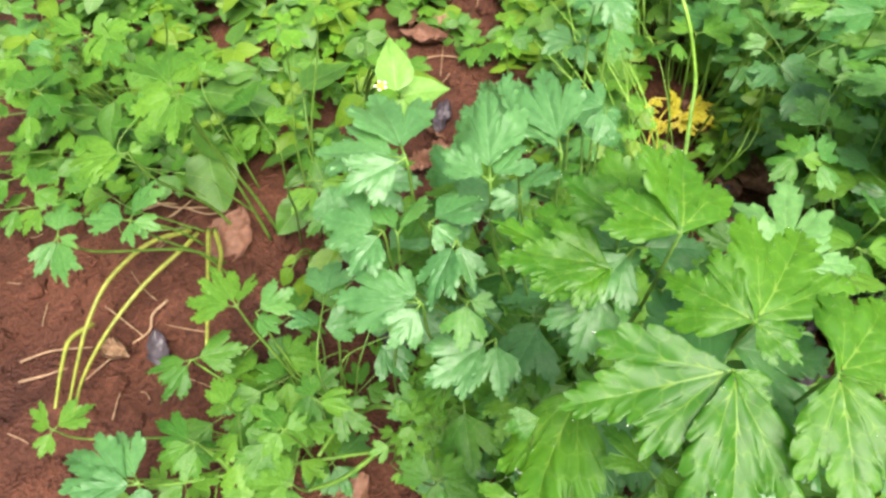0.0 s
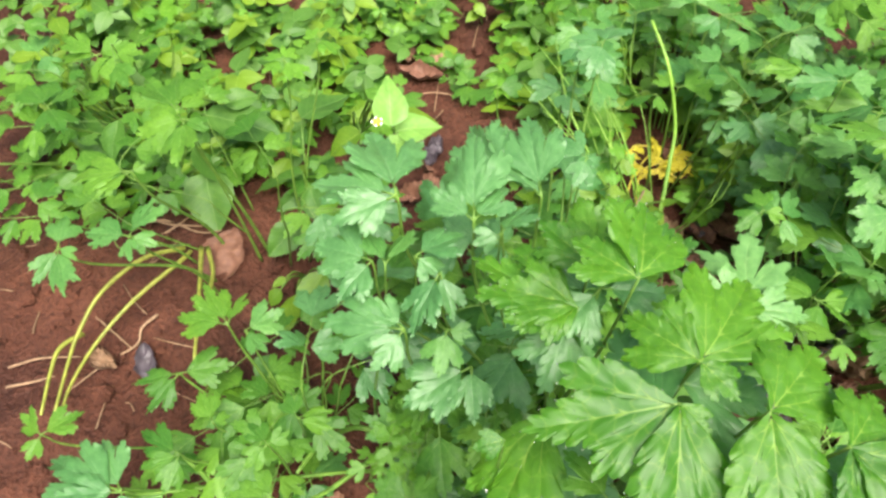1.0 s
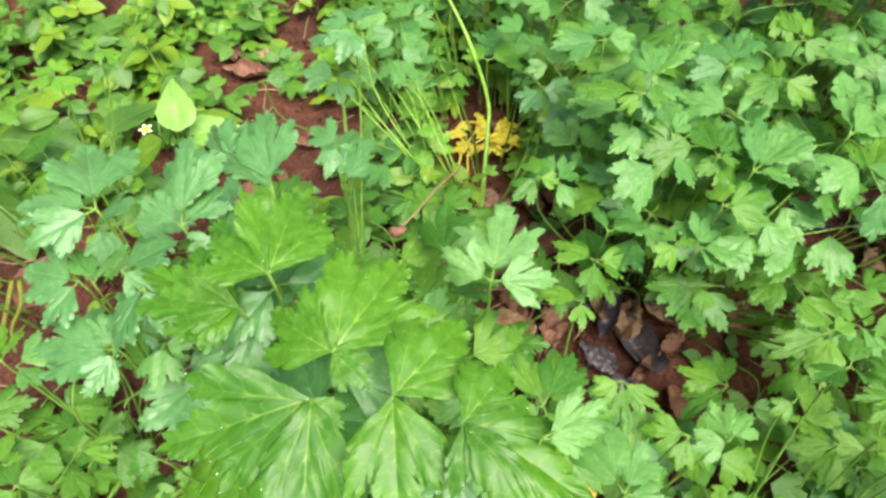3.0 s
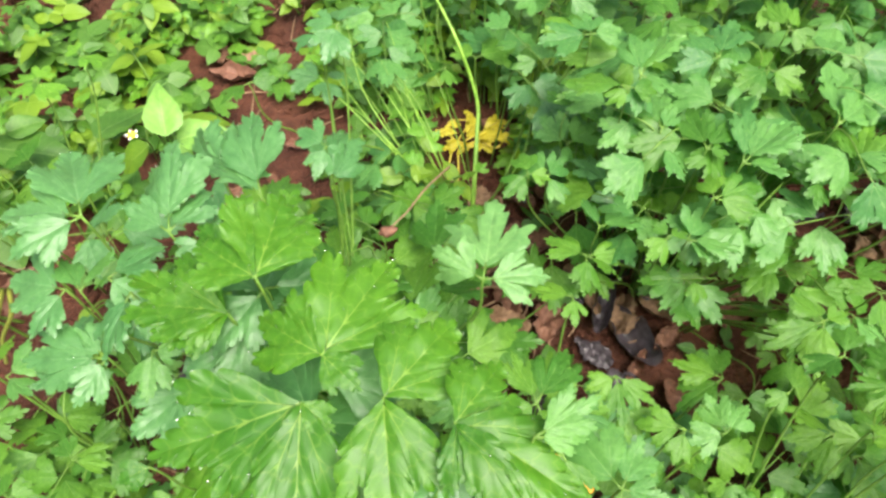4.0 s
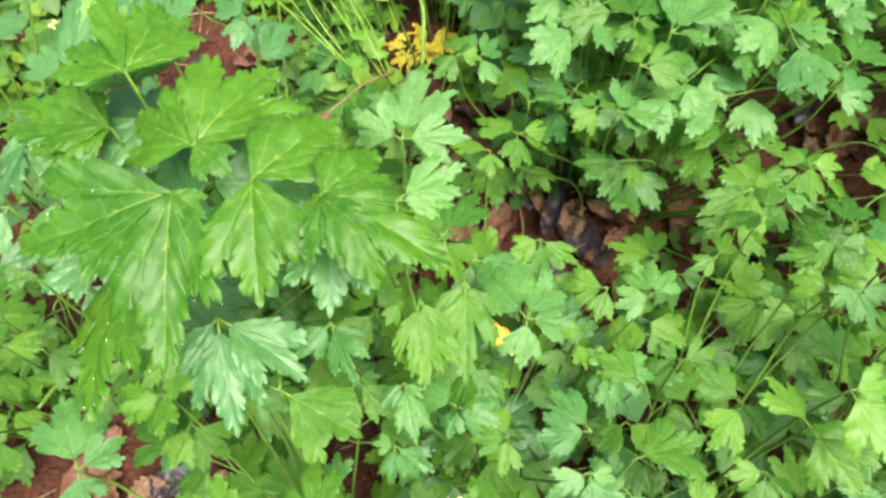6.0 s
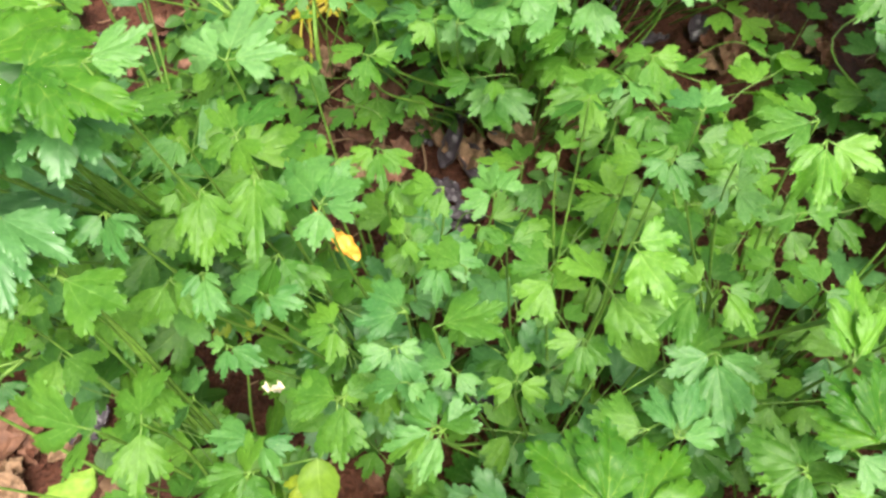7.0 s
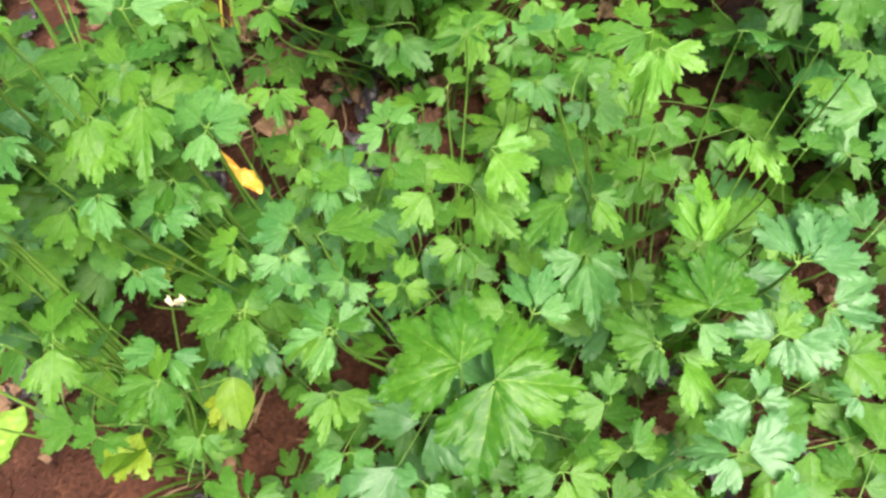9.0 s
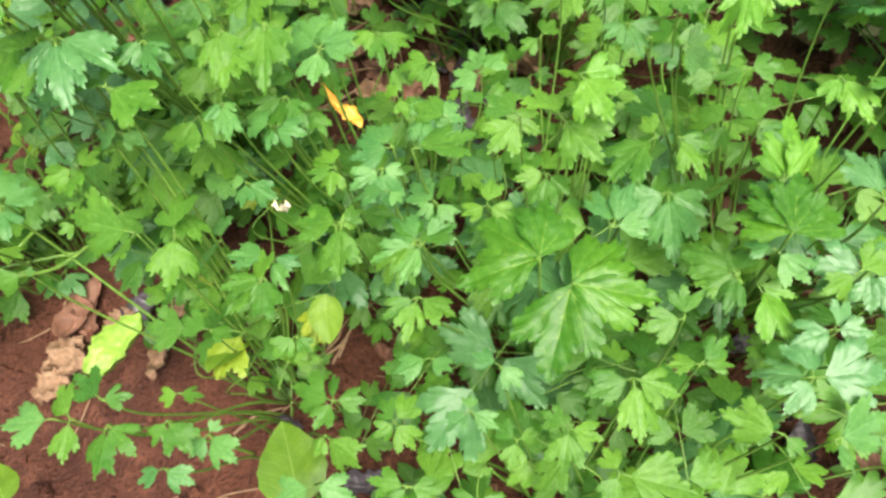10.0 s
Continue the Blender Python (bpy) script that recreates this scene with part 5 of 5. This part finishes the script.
for _ in range(205):
    x, y = rng.uniform(-0.5, 0.12), rng.uniform(0.40, 0.72)
    if (x > -0.2 + 0.7 * (y - 0.36) and y < 0.52) or open_spot(x, y, 0.04):
        continue
    sprig(x, y, rng.uniform(0.03, 0.08), rng.uniform(0.018, 0.036), "lime" if rng.random() < 0.4 else "weed")
for _ in range(110):
    x, y = rng.uniform(0.10, 0.42), rng.uniform(0.38, 0.74)
    if not (open_spot(x, y, 0.05) or open_spot(x, y, 0.10) or open_spot(x, y - 0.03, 0.03)):
        sprig(x, y, rng.uniform(0.04, 0.11), rng.uniform(0.018, 0.032), "lime" if rng.random() < 0.45 else "weed")

for _ in range(26):
    x, y = rng.uniform(0.02, 0.30), rng.uniform(0.56, 0.80)
    if not open_spot(x, y, 0.04):
        sprig(x, y, rng.uniform(0.05, 0.10), rng.uniform(0.02, 0.036), "lime")


# weeds that close the gaps round the grass tuft and behind the main clump
for count, x0, x1, y0, y1, tall, kinds in ((16, 0.0, 0.12, 0.34, 0.47, 0.05, ("weed", "weed", "lime")), (12, 0.22, 0.31, 0.40, 0.49, 0.06, ("lime", "weed")), (30, 0.26, 0.46, 0.40, 0.64, 0.08, ("lime", "lime", "weed"))):
    for _ in range(count):
        x, y = rng.uniform(x0, x1), rng.uniform(y0, y1)
        if open_spot(x, y, 0.06) or open_spot(x, y - 0.03, 0.03):
            continue
        sprig(x, y, tall * rng.uniform(0.6, 1.2), rng.uniform(0.018, 0.032), rng.choice(kinds))


def carpet(count, x0, x1, y0, y1, tall, size, kind, label):
    """Low weeds that nobody could count, in one mesh."""
    shapes = [oval_data(v + 2.5, 0.62 + 0.05 * v, 0.8, 6, 4) for v in range(3)]
    vs, fs, side, run = [], [], [], []
    for _ in range(count):
        x, y = rng.uniform(x0, x1), rng.uniform(y0, y1)
        z = ground_z(x, y) + rng.uniform(0.1, 1.0) * tall
        edge = min(x - x0, x1 - x, y1 - y) + 0.15 * noise.noise(Vector((x * 4, y * 4, 9.0)))
        if open_spot(x, y, z) or rng.random() > 0.2 + edge / 0.3:
            continue
        turn = rng.uniform(0, 6.3)
        for k in range(rng.choice((2, 3, 4))):
            a = turn + k * 1.6 + rng.gauss(0, 0.25)
            ln = size * rng.uniform(0.6, 1.3)
            tip = (x + ln * math.cos(a), y + ln * math.sin(a), z + ln * rng.uniform(-0.3, 0.3))
            m = blade_pose((x, y, z), tip, rng.uniform(0.85, 1.1))
            sv, sf, sl = rng.choice(shapes)
            n = len(vs)
            vs += [m @ Vector(q) for q in sv]
            fs += [tuple(n + q for q in f) for f in sf]
            side += sl["vein_side"]
            run += sl["vein_run"]
    ob = new("weed_carpet", mesh_of("weed_carpet", vs, fs, LEAF[kind], layers={"vein_side": side, "vein_run": run}))
    tagged(ob, label, "weeds", kind="stuff")


carpet(520, -1.1, 0.3, 0.55, 1.5, 0.07, 0.030, "weed", "carpet of low green weeds covering the far soil")
carpet(380, -1.1, 0.35, 0.5, 1.5, 0.07, 0.028, "lime", "carpet of low yellow-green weeds covering the far soil")
carpet(520, 0.1, 1.3, 0.45, 1.5, 0.12, 0.034, "weed", "carpet of soft green weeds behind the celery")
carpet(260, -0.1, 0.85, -0.4, 0.35, 0.03, 0.018, "weed", "carpet of tiny green seedlings under the celery")


# ---- stalks that lie on the soil, grass, litter ----
def lying(name, points, thick, mat, parent=None, label="", category="", group=""):
    base = Vector(parent.location) if parent else Vector(points[0])
    vs, fs = tube([Vector(p) - base for p in points], [thick * (1 - 0.5 * i / (len(points) - 1)) for i in range(len(points))], 6, 5)
    me = mesh_of(name, vs, fs, mat)
    if parent:
        return part(name, me, parent, None, label)
    ob = new(name, me)
    ob.location = base
    return tagged(ob, label, category, group)


def on_soil(p, lift=0.004):
    return (p[0], p[1], ground_z(p[0], p[1]) + lift)


for pts in (
    [(-0.274, 0.329, 0.030), (-0.302, 0.305, 0.050), (-0.327, 0.264, 0.058), (-0.339, 0.226, 0.053), (-0.340, 0.195, 0.052), (-0.334, 0.150, 0.058)],
    [(-0.267, 0.326, 0.030), (-0.273, 0.305, 0.040), (-0.300, 0.266, 0.045), (-0.326, 0.225, 0.040), (-0.336, 0.178, 0.045), (-0.332, 0.142, 0.050)],
    [(-0.345, 0.232, 0.035), (-0.356, 0.214, 0.045), (-0.356, 0.190, 0.047), (-0.350, 0.151, 0.050)],
    [(-0.251, 0.330, 0.030), (-0.232, 0.293, 0.050), (-0.217, 0.255, 0.080), (-0.186, 0.215, 0.120)],
    [(-0.257, 0.330, 0.030), (-0.244, 0.293, 0.050), (-0.224, 0.233, 0.080), (-0.214, 0.188, 0.090)],
):
    lying("stalk", pts, 0.0026, PALE_STALK, plants["left"], "long yellow-green stalk sprawling over the soil")
for pts in (
    [(-0.057, 0.132, 0.050), (-0.077, 0.112, 0.060), (-0.102, 0.090, 0.070), (-0.124, 0.078, 0.090)],
    [(-0.062, 0.146, 0.050), (-0.084, 0.146, 0.060), (-0.104, 0.122, 0.090), (-0.115, 0.100, 0.100)],
    [(-0.168, 0.082, 0.100), (-0.183, 0.096, 0.100), (-0.203, 0.110, 0.100)],
):
    lying("stalk", pts, 0.0028, STALK, plants["low"], "thick pale green stalk over the soil")

lying("stalk", [(0.400, -0.036, 0.150), (0.411, -0.042, 0.174), (0.431, -0.051, 0.212), (0.448, -0.056, 0.235)], 0.0022, STALK, plants["blue"], "pale green stalk leaning out between the leaves")

tuft = new("grass_tuft")
tuft.location = on_soil((0.195, 0.369), 0)
tagged(tuft, "tuft of thin grass with one tall bent pale stalk", "grass")
lying("flower_stalk", [(0.191, 0.351, 0.030), (0.196, 0.373, 0.060), (0.204, 0.413, 0.080), (0.207, 0.439, 0.100), (0.191, 0.467, 0.150), (0.175, 0.508, 0.170)], 0.0027, GRASS, tuft, "tall pale green stalk that bends over")
for pts in (
    [(0.185, 0.353, 0.030), (0.135, 0.403, 0.120), (0.104, 0.475, 0.130)],
    [(0.179, 0.351, 0.030), (0.112, 0.392, 0.120), (0.076, 0.457, 0.130)],
    [(0.174, 0.355, 0.030), (0.105, 0.427, 0.120), (0.091, 0.523, 0.130)],
    [(0.197, 0.352, 0.030), (0.230, 0.345, 0.120), (0.251, 0.400, 0.130)],
    [(0.202, 0.348, 0.030), (0.212, 0.329, 0.120), (0.231, 0.357, 0.130)],
    [(0.180, 0.357, 0.030), (0.156, 0.367, 0.120), (0.138, 0.435, 0.130)],
    [(0.177, 0.354, 0.030), (0.098, 0.407, 0.120), (0.055, 0.467, 0.130)],
):
    lying("blade", pts, 0.0009, GRASS, tuft)
for _ in range(9):
    tip = Vector((rng.uniform(0.06, 0.17), rng.uniform(0.40, 0.54), rng.uniform(0.09, 0.16)))
    foot = Vector(on_soil((rng.uniform(0.15, 0.20), rng.uniform(0.345, 0.375)), 0.0))
    lying("blade", [foot, foot.lerp(tip, 0.55) + Vector((0, 0, 0.035)), tip], rng.uniform(0.0005, 0.0008), GRASS, tuft)

yellow = new("yellowing_plant")
yellow.location = on_soil((0.196, 0.420), 0)
tagged(yellow, "withering celery sprout with yellow curled leaves and stalks", "celery")
for pts in (
    [(0.172, 0.370, 0.003), (0.175, 0.407, 0.013), (0.183, 0.435, 0.024), (0.201, 0.459, 0.031)],
    [(0.177, 0.367, 0.003), (0.187, 0.414, 0.013), (0.193, 0.442, 0.024), (0.219, 0.452, 0.031)],
    [(0.193, 0.442, 0.024), (0.183, 0.457, 0.028), (0.187, 0.471, 0.031), (0.210, 0.469, 0.031)],
    [(0.192, 0.434, 0.024), (0.212, 0.443, 0.028), (0.229, 0.431, 0.028), (0.242, 0.442, 0.031)],
    [(0.191, 0.449, 0.024), (0.204, 0.436, 0.028), (0.226, 0.456, 0.031), (0.237, 0.464, 0.031)],
):
    lying("stalk", pts, 0.0017, SICK_STALK, yellow)
for a, b in (((0.226, 0.439, 0.031), (0.249, 0.450, 0.028)), ((0.212, 0.450, 0.031), (0.225, 0.427, 0.024)), ((0.195, 0.459, 0.031), (0.186, 0.473, 0.031)), ((0.200, 0.447, 0.031), (0.216, 0.469, 0.031)), ((0.205, 0.442, 0.028), (0.188, 0.431, 0.024)), ((0.220, 0.457, 0.031), (0.250, 0.465, 0.031)), ((0.224, 0.444, 0.031), (0.253, 0.432, 0.028)), ((0.191, 0.452, 0.031), (0.168, 0.463, 0.031)), ((0.206, 0.455, 0.035), (0.210, 0.483, 0.035)), ((0.210, 0.440, 0.035), (0.240, 0.450, 0.035)), ((0.193, 0.442, 0.031), (0.171, 0.436, 0.028))):
    foot = Vector(yellow.location)
    part("leaf", rng.choice(LEAFLETS["sick"]), yellow, blade_pose(Vector(a) - foot, Vector(b) - foot, rng.uniform(0.6, 0.9), Vector((rng.gauss(0, 0.5), rng.gauss(-0.3, 0.5), 0))))


def leaf_litter(name, at, heading, size, mat, wide, curl, label, category="dead leaf", crumple=0.12, group="dead leaves on the soil", neck=0.0):
    """A fallen leaf: an oval blade, curled along its rib and crumpled."""
    at = Vector(at)
    vs, fs = [], []
    nl, nw = 22, 14
    sd = rng.uniform(0, 50)
    for i in range(nl + 1):
        u = i / nl
        half = wide * 0.5 * math.sin(math.pi * min(1, 0.04 + 0.94 * u) ** 0.85) ** 0.75 + 0.015
        half *= 1 - neck * u**0.7
        half *= 1 + 1.2 * crumple * noise.noise(Vector((u * 7, sd, 0.5))) + 1.3 * crumple * noise.noise(Vector((u * 19, sd, 3.5)))
        for k in range(nw + 1):
            w = 2 * k / nw - 1
            x, y = half * w, u - 0.5
            z = curl * (w * w) * half * 1.6 + 0.25 * curl * (2 * u - 1) ** 2
            z += crumple * noise.noise(Vector((x * 4 + sd, y * 4, sd))) + 0.45 * crumple * noise.noise(Vector((x * 11, y * 11 + sd, sd))) + 0.25 * crumple * noise.noise(Vector((x * 23, y * 23 + sd, sd)))
            vs.append((x * size * (1 - 0.35 * curl * w * w), y * size, z * size))
    n = nw + 1
    fs = [(i * n + k, i * n + k + 1, (i + 1) * n + k + 1, (i + 1) * n + k) for i in range(nl) for k in range(nw)]
    top = len(vs)
    vs += [(x, y, z - 0.0006) for x, y, z in vs]
    fs += [tuple(reversed([q + top for q in f])) for f in fs]
    ob = new(name, mesh_of(name, vs, fs, mat))
    ob.matrix_basis = Matrix.Translation(at) @ Matrix.Rotation(radians(heading), 4, "Z") @ Matrix.Rotation(rng.gauss(0, 0.12), 4, "X")
    return tagged(ob, label, category, group)


leaf_litter("dead_leaf", on_soil((-0.236, 0.328), .008), -20, 0.058, REDDISH, 0.8, 0.15, "flat reddish-brown dead leaf on the soil")
leaf_litter("dead_leaf", on_soil((0.319, 0.212), .008), 20, 0.075, DARK, 0.45, 0.5, "dark purplish rotting leaf in a gap of the celery")
leaf_litter("dead_leaf", on_soil((0.298, 0.239), .012), -30, 0.06, DARK, 0.4, 0.8, "dark curled rotting leaf on the soil")
leaf_litter("dead_leaf", on_soil((0.350, 0.232), .012), 50, 0.04, DRY, 0.5, 0.7, "brown curled dead leaf on the soil")
leaf_litter("dead_leaf", on_soil((0.345, 0.145), .012), 10, 0.045, REDDISH, 0.6, 0.5, "light brown dead leaf beside a dark rotting leaf")
leaf_litter("dead_leaf", on_soil((0.286, 0.259), .015), 10, 0.05, DRY, 0.3, 0.7, "narrow pale brown dead leaf on the soil")
leaf_litter("dead_leaf", (0.219, 0.254, 0.040), 60, 0.03, REDDISH, 0.55, 0.6, "orange-brown curled dead leaf under the celery")
leaf_litter("dead_leaf", (0.193, 0.072, 0.207), 28, 0.047, ORANGE, 0.36, 0.4, "bright orange-yellow withered leaf lying on green leaves", crumple=0.2, group="withered leaves on the celery", neck=0.8)
leaf_litter("petal", (0.156, -0.026, 0.250), 80, 0.010, CREAM, 0.55, 0.7, "cream withered petal lying on green leaves", "petal", crumple=0.6, group="withered leaves on the celery")
leaf_litter("dead_leaf", (-0.005, -0.030, 0.130), -50, 0.055, LIMEY, 0.6, 0.5, "folded lime-yellow leaf on dry litter")
leaf_litter("dead_leaf", (-0.020, -0.038, 0.125), -60, 0.012, CREAM, 0.9, 0.5, "bleached tip of a yellow leaf on dry litter")
leaf_litter("dead_leaf", on_soil((-0.122, 0.029), .010), 30, 0.045, DRY, 0.85, 0.2, "crumpled tan dead leaf on red soil", crumple=0.3)
leaf_litter("dead_leaf", on_soil((-0.133, 0.001), .012), 100, 0.035, DRY, 0.9, 0.25, "shrivelled tan dead leaf on red soil", crumple=0.35)
leaf_litter("dead_leaf", on_soil((-0.110, 0.074), .01), -30, 0.065, REDDISH, 0.5, 0.25, "large dull reddish dead leaf on red soil")
leaf_litter("dead_leaf", on_soil((-0.053, 0.599), .01), 70, 0.06, REDDISH, 0.4, 0.5, "brown dead leaf among twigs on the soil")
leaf_litter("dead_leaf", on_soil((0.275, 0.389), .01), 30, 0.06, REDDISH, 0.7, 0.3, "dull brown dead leaf under the celery")
leaf_litter("dead_leaf", on_soil((0.254, 0.457), .012), 20, 0.06, REDDISH, 0.7, 0.3, "pinkish-brown dead leaf behind a yellow plant")
leaf_litter("dead_leaf", on_soil((-0.286, 0.213), .008), 20, 0.035, DARK, 0.6, 0.4, "small dark dead leaf on red soil")
leaf_litter("dead_leaf", on_soil((-0.324, 0.209), .012), 70, 0.03, DRY, 0.7, 0.8, "small shrivelled tan dead leaf on red soil", crumple=0.35)
leaf_litter("dead_leaf", on_soil((0.623, 0.274), .012), 70, 0.04, DRY, 0.6, 0.7, "tan dead leaf on the soil between stalks", crumple=0.3)
leaf_litter("dead_leaf", on_soil((0.675, 0.147), .012), 70, 0.02, CREAM, 0.7, 0.6, "small cream dead leaf on red soil")

FALLEN = [
    ((0.279, 0.199), 40, 0.04, DARK, "dark damp dead leaf beside a larger rotting leaf"),
    ((0.349, 0.202), 120, 0.035, REDDISH, "brown curled dead leaf beside a dark rotting leaf"),
    ((0.290, 0.169), 75, 0.045, DARK, "dark damp dead leaf on the soil"),
    ((0.368, 0.236), 15, 0.04, DRY, "curled brown dead leaf on the soil"),
    ((0.351, 0.264), 150, 0.05, DARK, "dark shrivelled dead leaf on the soil"),
    ((0.275, 0.274), 80, 0.04, DRY, "pale brown dead leaf under the celery"),
    ((0.204, 0.370), 50, 0.045, DRY, "pale brown dead leaf under the celery"),
    ((0.589, 0.266), 140, 0.045, REDDISH, "reddish dead leaf on the soil between stalks"),
    ((0.163, 0.328), 40, 0.05, REDDISH, "reddish-brown curled dead leaf in a gap of the celery"),
    ((0.202, 0.294), 110, 0.05, DRY, "pale brown curled dead leaf in a gap of the celery"),
    ((0.242, 0.321), 70, 0.055, REDDISH, "reddish-brown curled dead leaf in a gap of the celery"),
    ((0.201, 0.366), 10, 0.045, DRY, "pale brown curled dead leaf in a gap of the celery"),
    ((0.245, 0.232), 150, 0.05, REDDISH, "reddish-brown curled dead leaf in a gap of the celery"),
    ((0.204, 0.235), 60, 0.045, DRY, "pale brown curled dead leaf in a gap of the celery"),
    ((0.171, 0.272), 100, 0.04, REDDISH, "reddish-brown curled dead leaf in a gap of the celery"),
    ((0.627, 0.162), 60, 0.04, DRY, "pale brown dead leaf on red soil beside celery"),
    ((0.631, 0.112), 120, 0.035, REDDISH, "reddish dead leaf on red soil beside celery"),
    ((0.613, 0.291), 30, 0.05, REDDISH, "reddish dead leaf on the soil between stalks"),
    ((0.567, 0.261), 110, 0.045, DRY, "tan dead leaf on the soil between stalks"),
]
FALLEN += [
    ((-0.103, 0.061), 20, 0.05, REDDISH, "dull mauve-brown dead leaf on red soil"),
    ((-0.117, 0.022), 60, 0.04, DRY, "shrivelled tan dead leaf on red soil"),
    ((-0.067, 0.044), 120, 0.035, DRY, "pale tan dead leaf on red soil"),
    ((-0.051, 0.408), 120, 0.035, REDDISH, "orange-brown dead leaf under the celery"),
    ((0.485, -0.006), 30, 0.045, REDDISH, "orange-brown dead leaf under the celery"),
    ((0.183, 0.080), 10, 0.035, REDDISH, "dark reddish dead leaf under the celery"),
    ((-0.036, 0.614), 140, 0.04, DRY, "tan dead leaf among dry twigs"),
    ((-0.074, 0.651), 20, 0.045, REDDISH, "brown dead leaf among dry twigs"),
    ((-0.078, 0.222), 60, 0.04, DARK, "dark damp dead leaf under the tall celery"),
    ((0.436, 0.466), 60, 0.03, DRY, "tan dead leaf among celery stalks"),
]
for place, turned, size, skin, words in FALLEN:
    leaf_litter("dead_leaf", on_soil(place, 0.012), turned, size, skin, rng.uniform(0.5, 0.8), rng.uniform(0.2, 0.5), words, crumple=0.25)

litter = {DRY: "small tan dead leaf curled on the soil under celery", REDDISH: "small reddish-brown dead leaf on the soil under celery", DARK: "small dark damp dead leaf on the soil under celery"}
for _ in range(110):
    x, y = rng.uniform(-0.05, 0.7), rng.uniform(-0.3, 0.5)
    skin = rng.choice((DRY, REDDISH, REDDISH, DARK))
    leaf_litter("dead_leaf", on_soil((x, y), 0.01), rng.uniform(0, 360), rng.uniform(0.02, 0.045), skin, rng.uniform(0.35, 0.8), rng.uniform(0.2, 0.7), litter[skin], crumple=0.25)

# dry roots and straw
ROOTS = [
    [(-0.347, 0.256), (-0.326, 0.241), (-0.305, 0.226)],
    [(-0.286, 0.259), (-0.297, 0.244), (-0.300, 0.229), (-0.323, 0.211), (-0.348, 0.185)],
    [(-0.337, 0.365), (-0.307, 0.368), (-0.268, 0.354), (-0.244, 0.356)],
    [(-0.335, 0.379), (-0.299, 0.361), (-0.267, 0.365)],
    [(-0.309, 0.350), (-0.287, 0.361), (-0.281, 0.387)],
    [(-0.418, 0.205), (-0.389, 0.214), (-0.352, 0.217)],
    [(-0.411, 0.185), (-0.386, 0.188), (-0.367, 0.196)],
    [(-0.073, 0.640), (-0.045, 0.651), (-0.015, 0.619)],
]
ROOTS += [
    [(-0.070, 0.569), (-0.035, 0.574), (0.007, 0.569)],
    [(0.112, 0.234), (0.164, 0.249), (0.213, 0.266), (0.246, 0.258)],
    [(0.107, 0.242), (0.152, 0.242), (0.205, 0.254)],
    [(0.273, 0.274), (0.270, 0.231), (0.262, 0.220)],
    [(0.123, -0.043), (0.143, -0.017), (0.164, 0.010)],
    [(0.141, 0.309), (0.186, 0.321), (0.232, 0.361)],
    [(0.153, 0.273), (0.201, 0.274), (0.241, 0.264)],
    [(0.215, 0.230), (0.236, 0.267), (0.239, 0.306)],
]
ROOTS += [
    [(0.119, -0.028), (0.135, -0.015), (0.148, -0.000)],
    [(0.107, -0.037), (0.131, -0.023), (0.137, -0.006)],
    [(0.114, -0.035), (0.136, -0.026), (0.152, 0.002)],
    [(0.129, -0.039), (0.150, -0.008), (0.175, 0.012)],
    [(0.031, -0.079), (0.055, -0.072), (0.080, -0.070)],
    [(0.683, 0.179), (0.689, 0.133), (0.686, 0.094)],
    [(0.640, 0.160), (0.659, 0.136), (0.683, 0.144)],
    [(0.754, 0.186), (0.754, 0.145), (0.748, 0.116)],
]
for pts in ROOTS:
    lying("dry_root", [on_soil(p, 0.004 + 0.004 * (i % 2)) for i, p in enumerate(pts)], rng.uniform(0.0009, 0.0017), STRAW, None, "thin pale dry root on the red soil", "root", "dry roots and straw")

# a withered flower head on a pinkish stalk
bud = lying("withered_bud", [(0.177, 0.381, 0.080), (0.143, 0.308, 0.150), (0.125, 0.269, 0.180), (0.111, 0.251, 0.189)], 0.0011, STRAW, None, "withered brown flower bud on a thin bent stalk", "bud")
vs, fs = [], []
for i in range(9):
    u = i / 8
    for k in range(9):
        an = k * 2 * math.pi / 9
        wide = 0.0042 * math.sin(math.pi * (0.08 + 0.88 * u)) ** 0.8 * (1 + 0.5 * noise.noise(Vector((math.cos(an) * 2, math.sin(an) * 2, u * 6))))
        vs.append((wide * math.cos(an) + 0.002 * u, wide * math.sin(an), 0.014 * (u - 0.5)))
fs = [(i * 9 + k, i * 9 + (k + 1) % 9, (i + 1) * 9 + (k + 1) % 9, (i + 1) * 9 + k) for i in range(8) for k in range(9)]
fs += [tuple(range(9)), tuple(range(72, 81))]
part("bud_head", mesh_of("bud_head", vs, fs, REDDISH), bud, Matrix.Translation(Vector((0.109, 0.249, 0.189)) - bud.location) @ Matrix.Rotation(1.1, 4, "Y"), "shrivelled brown flower head")

# last leaves at the back edge of the bluish clump and at the bed's edge
undergrowth(0.245, 0.34, 0.27, 0.385, 0.034, 0.12, 0.19, 0.023, "blue", over=True)
undergrowth(0.29, 0.36, 0.30, 0.40, 0.036, 0.15, 0.21, 0.023, "pale", over=True)
undergrowth(0.58, 0.76, -0.03, 0.14, 0.045, 0.15, 0.22, 0.026, "pale")
